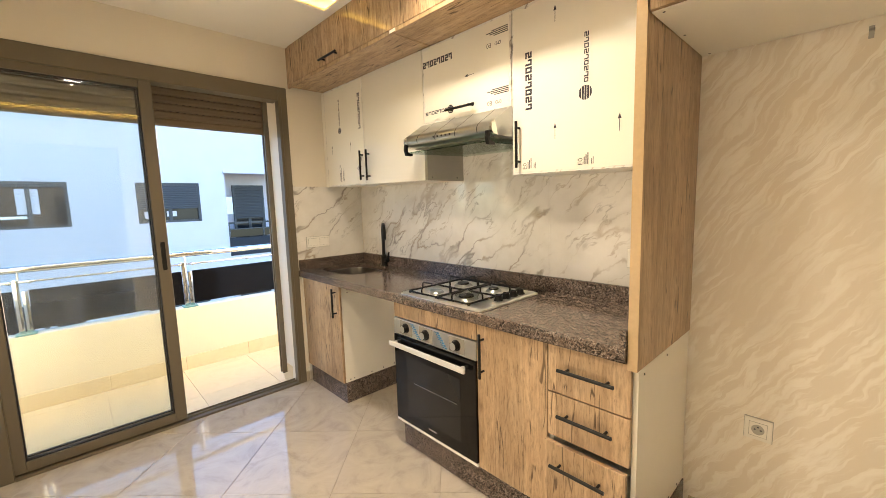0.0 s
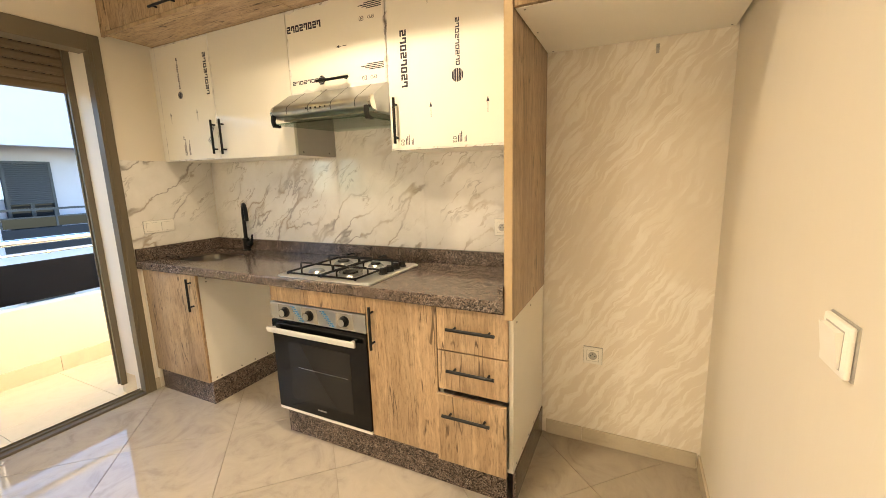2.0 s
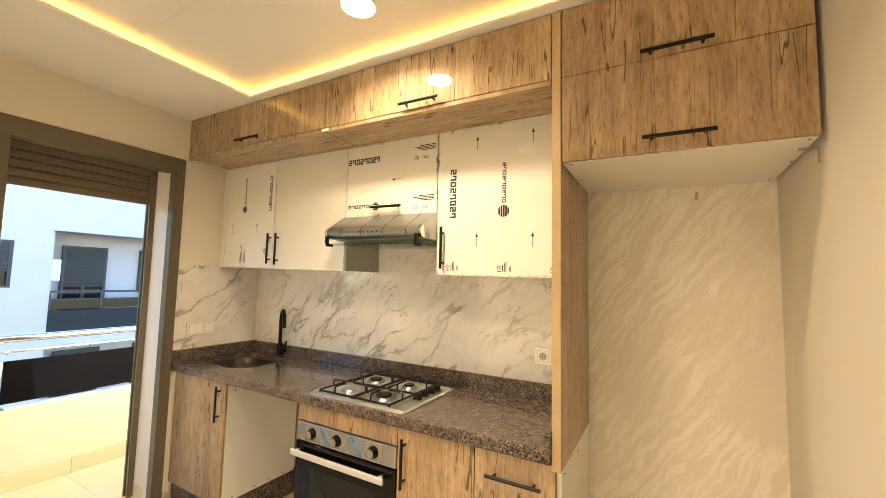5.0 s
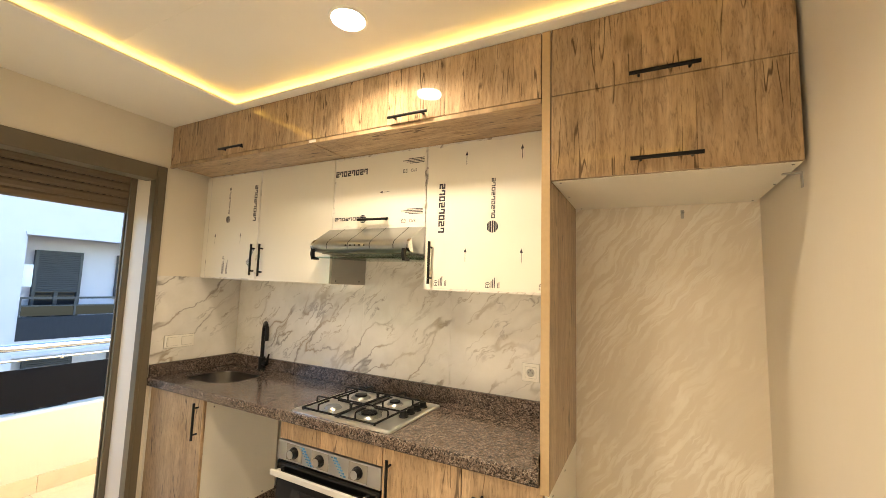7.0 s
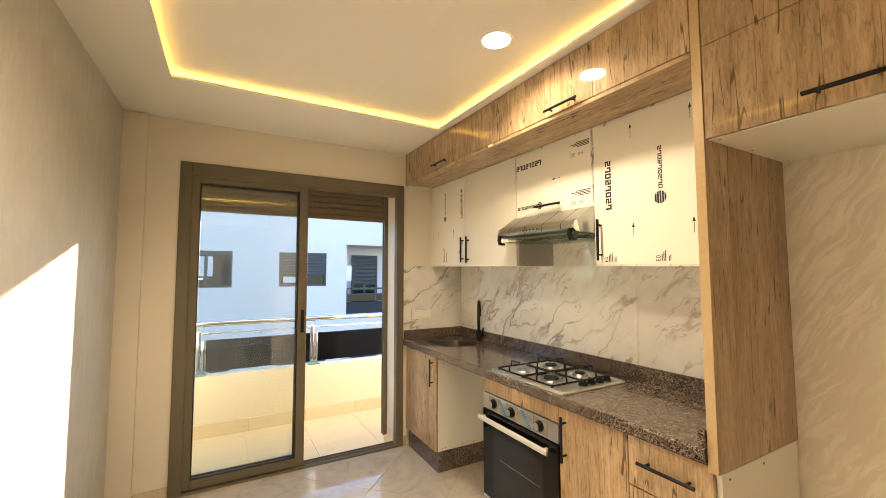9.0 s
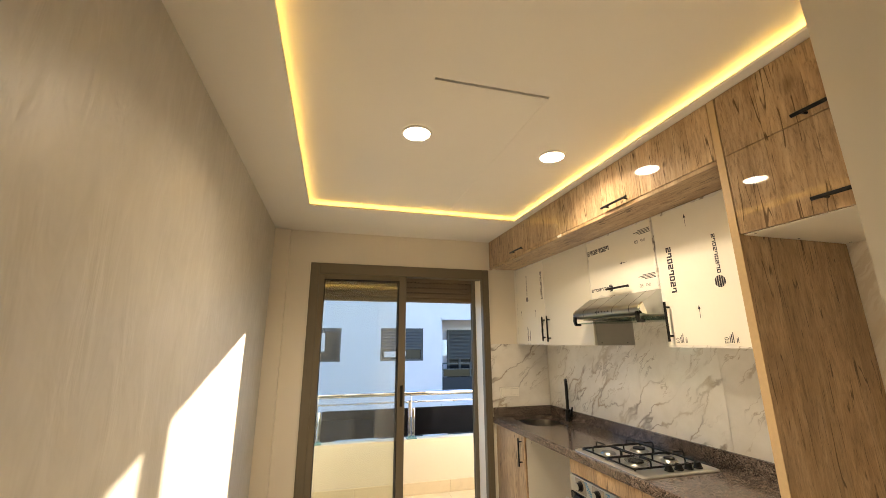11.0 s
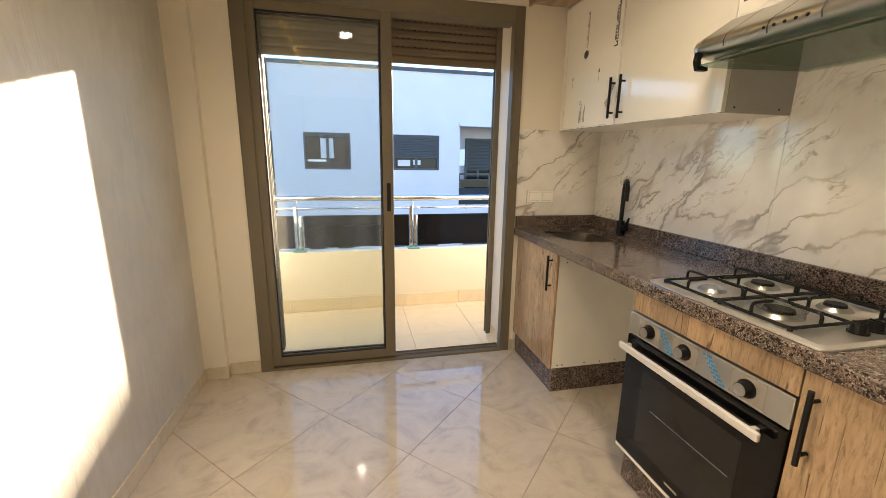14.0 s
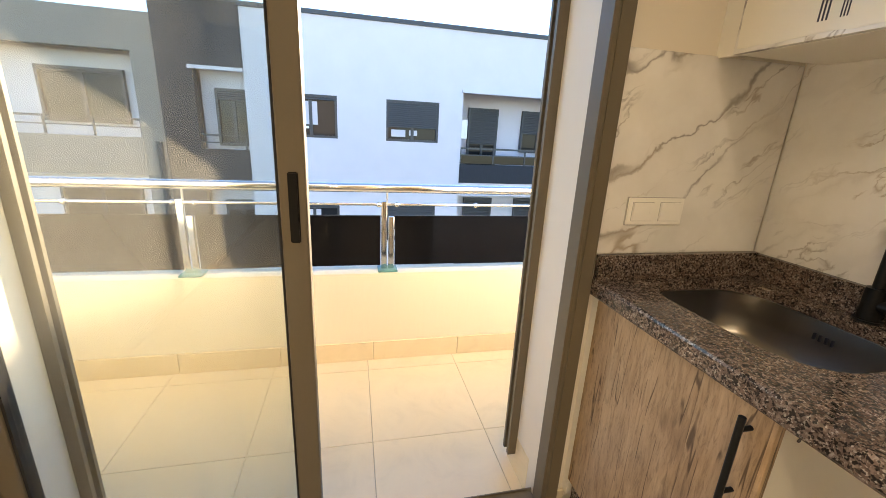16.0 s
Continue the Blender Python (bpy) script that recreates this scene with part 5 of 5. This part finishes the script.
def far_window(parent, x0, x1, z0, z1, y, shut, sashes=2):
    w = part("window", boxed(x0 + 0.05, x1 - 0.05, y + 0.12, y + 0.14, z0 + 0.05, z1 - 0.05), FAR_PANE, parent)
    f = bmesh.new()
    for a in ((x0, x0 + 0.06, z0, z1), (x1 - 0.06, x1, z0, z1), (x0 + 0.06, x1 - 0.06, z0, z0 + 0.06), (x0 + 0.06, x1 - 0.06, z1 - 0.06, z1)):
        box(f, a[0], a[1], y + 0.03, y + 0.16, a[2], a[3])
    for k in range(1, sashes):
        xm = x0 + (x1 - x0) * k / sashes
        box(f, xm - 0.04, xm + 0.04, y + 0.08, y + 0.16, z0 + 0.06, z1 - 0.06)
    part("window_frame", f, DARK_FRAME, w)
    if shut > 0:
        prof = []
        z = z1 - (z1 - z0) * shut
        while z < z1 - 0.03:
            prof += [(y + 0.056, z), (y + 0.045, z + 0.012), (y + 0.045, z + 0.038)]
            z += 0.05
        prof += [(y + 0.056, z1), (y + 0.075, z1), (y + 0.075, z1 - (z1 - z0) * shut)]
        s = prism_x(bmesh.new(), prof, x0 + 0.04, x1 - 0.04)
        part("shutter", s, FAR_SHUTTER, w)


def far_rail(parent, x0, x1, y, z0, z1):
    b = bmesh.new()
    box(b, x0, x1, y - 0.02, y + 0.02, z1 - 0.05, z1)
    box(b, x0, x1, y - 0.015, y + 0.015, z1 - 0.22, z1 - 0.19)
    n = max(1, round((x1 - x0) / 0.9))
    for k in range(n + 1):
        x = x0 + (x1 - x0) * k / n
        box(b, x - 0.02, x + 0.02, y - 0.02, y + 0.02, z0, z1 - 0.05)
    part("railing", b, DARK_FRAME, parent)


def house_across():
    b = thing("apartment_building", (1.0, YB, -7.3), "white and charcoal rendered apartment building with shuttered windows", "building")
    ST = 2.75
    wins, recs, nich, left = [], [], [], []
    for k in range(-2, 1):
        o = k * ST
        wins += [(-0.907, 0.402, 0.80 + o, 1.84 + o), (1.645, 3.053, 0.80 + o, 1.84 + o)]
        recs.append((3.70, 7.6, -0.26 + o, 2.19 + o))
        nich.append((-2.817, -1.732, -0.26 + o, 2.26 + o))
        left.append((-7.9, -4.05, -0.05 + o, 2.5 + o))
    part("wall", holed(bmesh.new(), "y", YB, YB + 0.3, -1.732, 9.5, -6.5, 3.62, wins + recs), FACADE, b, "white rendered front")
    part("wall", holed(bmesh.new(), "y", YB - 0.03, YB + 0.3, -3.561, -1.732, -6.5, 3.66, nich), FACADE_DARK, b, "charcoal rendered front")
    part("wall", holed(bmesh.new(), "y", YB, YB + 0.3, -9.5, -3.561, -6.5, 3.30, left), FACADE_GREY, b, "taupe rendered front")
    part("roof", boxed(-9.5, 9.5, YB + 0.3, YB + 9, 3.15, 3.3), FACADE_GREY, b)
    part("coping", boxed(-1.732, 9.5, YB - 0.05, YB + 0.35, 3.62, 3.72), DARK_FRAME, b, "dark roof coping")
    part("coping", boxed(-3.58, -1.732, YB - 0.06, YB + 0.35, 3.66, 3.74), DARK_FRAME, b)
    part("back_wall", boxed(-9.5, 9.5, YB + 1.6, YB + 1.8, -6.5, 3.3), FACADE, b, "white rendered wall at the back of the balconies")
    for x in (-9.5, -4.05, -3.561, -1.732, 3.5, 9.3):
        part("party_wall", boxed(x, x + 0.2, YB + 0.3, YB + 1.6, -6.5, 3.3), FACADE, b)
    for i, (x0, x1, z0, z1) in enumerate(wins):
        # thin dark sheet behind the opening, painted as the unlit room
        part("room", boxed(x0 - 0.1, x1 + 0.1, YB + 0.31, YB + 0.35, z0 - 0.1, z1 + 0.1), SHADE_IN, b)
        far_window(b, x0, x1, z0, z1, YB, 0.12 if i % 2 == 0 else 0.66)
        if i % 2 == 0:
            part("blind", boxed(x0 + 0.46, x0 + 0.82, YB + 0.10, YB + 0.115, z0 + 0.32, z1 - 0.16), FACADE, b, "white blind behind the open sash")
            part("sash_rail", boxed(x0 + 0.10, x0 + 0.60, YB + 0.09, YB + 0.11, z0 + 0.22, z0 + 0.28), PLASTIC, b, "white rail of an open sash")
        else:
            # two pale sheets painted as the white building mirrored in the glass
            part("blind", boxed(x0 + 0.14, x0 + 0.52, YB + 0.10, YB + 0.115, z0 + 0.12, z0 + 0.30), FACADE, b, "pale sheet painted as a reflection under the shutter")
            part("blind", boxed(x0 + 0.62, x0 + 0.84, YB + 0.10, YB + 0.115, z0 + 0.16, z0 + 0.30), FACADE, b)
    for k in range(-2, 1):
        o = k * ST
        part("balcony_front", boxed(3.70, 7.6, YB - 0.02, YB + 0.12, -0.26 + o, 0.26 + o), FACADE_DARK, b, "charcoal balcony front")
        part("balcony_slab", boxed(3.70, 7.6, YB + 0.12, YB + 1.6, -0.26 + o, -0.06 + o), FACADE, b)
        far_rail(b, 3.72, 7.6, YB + 0.05, 0.26 + o, 0.72 + o)
        part("glass_panel", boxed(3.75, 7.6, YB + 0.045, YB + 0.055, 0.28 + o, 0.5 + o), PANE_DARK, b)
        part("lintel", boxed(3.66, 7.64, YB - 0.06, YB, 2.13 + o, 2.21 + o), FACADE, b)
        far_window(b, 4.25, 5.2, -0.05 + o, 1.86 + o, YB + 1.42, 0.56)
        far_window(b, 6.0, 7.2, 0.6 + o, 1.86 + o, YB + 1.42, 0.55)
        part("balcony_front", boxed(-2.817, -1.732, YB - 0.02, YB + 0.12, -0.26 + o, 0.42 + o), FACADE_DARK, b)
        part("balcony_slab", boxed(-2.817, -1.732, YB + 0.12, YB + 1.6, -0.26 + o, -0.06 + o), FACADE, b)
        far_rail(b, -2.86, -1.8, YB + 0.05, 0.42 + o, 0.78 + o)
        part("lintel", boxed(-2.91, -1.732, YB - 0.07, YB, 2.22 + o, 2.30 + o), FACADE, b)
        part("niche_wall", boxed(-2.817, -1.732, YB + 0.5, YB + 0.6, -0.06 + o, 2.4 + o), FACADE, b)
        far_window(b, -2.5, -1.7, 0.5 + o, 1.86 + o, YB + 0.34, 0.2)
        part("balcony_front", boxed(-7.9, -4.05, YB - 0.02, YB + 0.12, -0.05 + o, 0.62 + o), FACADE_GREY, b)
        part("balcony_slab", boxed(-7.9, -4.05, YB + 0.12, YB + 1.6, -0.05 + o, 0.1 + o), FACADE, b)
        far_rail(b, -7.9, -4.06, YB + 0.05, 0.62 + o, 1.05 + o)
        part("niche_wall", boxed(-7.9, -4.05, YB + 1.0, YB + 1.1, 0.1 + o, 2.5 + o), FACADE, b)
        far_window(b, -6.4, -4.6, 0.9 + o, 2.15 + o, YB + 0.84, 0.1)
    part("downpipe", rod(bmesh.new(), (-3.70, YB - 0.05, -6.5), (-3.70, YB - 0.05, 0.55), 0.07, 12), DARK_FRAME, b, "dark rainwater pipe")
    grow = Matrix.Translation((-0.27, 0, 0.073)) @ Matrix.Diagonal((1.143, 1, 1.143, 1))
    for o in b.children_recursive:
        o.data.transform(grow)
    ac = thing("air_conditioner", (4.13, YB + 0.7, 1.3), "white outdoor air-conditioning unit on the balcony wall", "air conditioner")
    part("case", boxed(3.965, 4.25, YB + 0.35, YB + 1.1, 1.15, 1.75, bevel=0.02), PLASTIC, ac)
    part("fan_grille", rod(bmesh.new(), (4.25, YB + 0.7, 1.45), (4.255, YB + 0.7, 1.45), 0.22, 24), GREYBOARD, ac)


house_across()
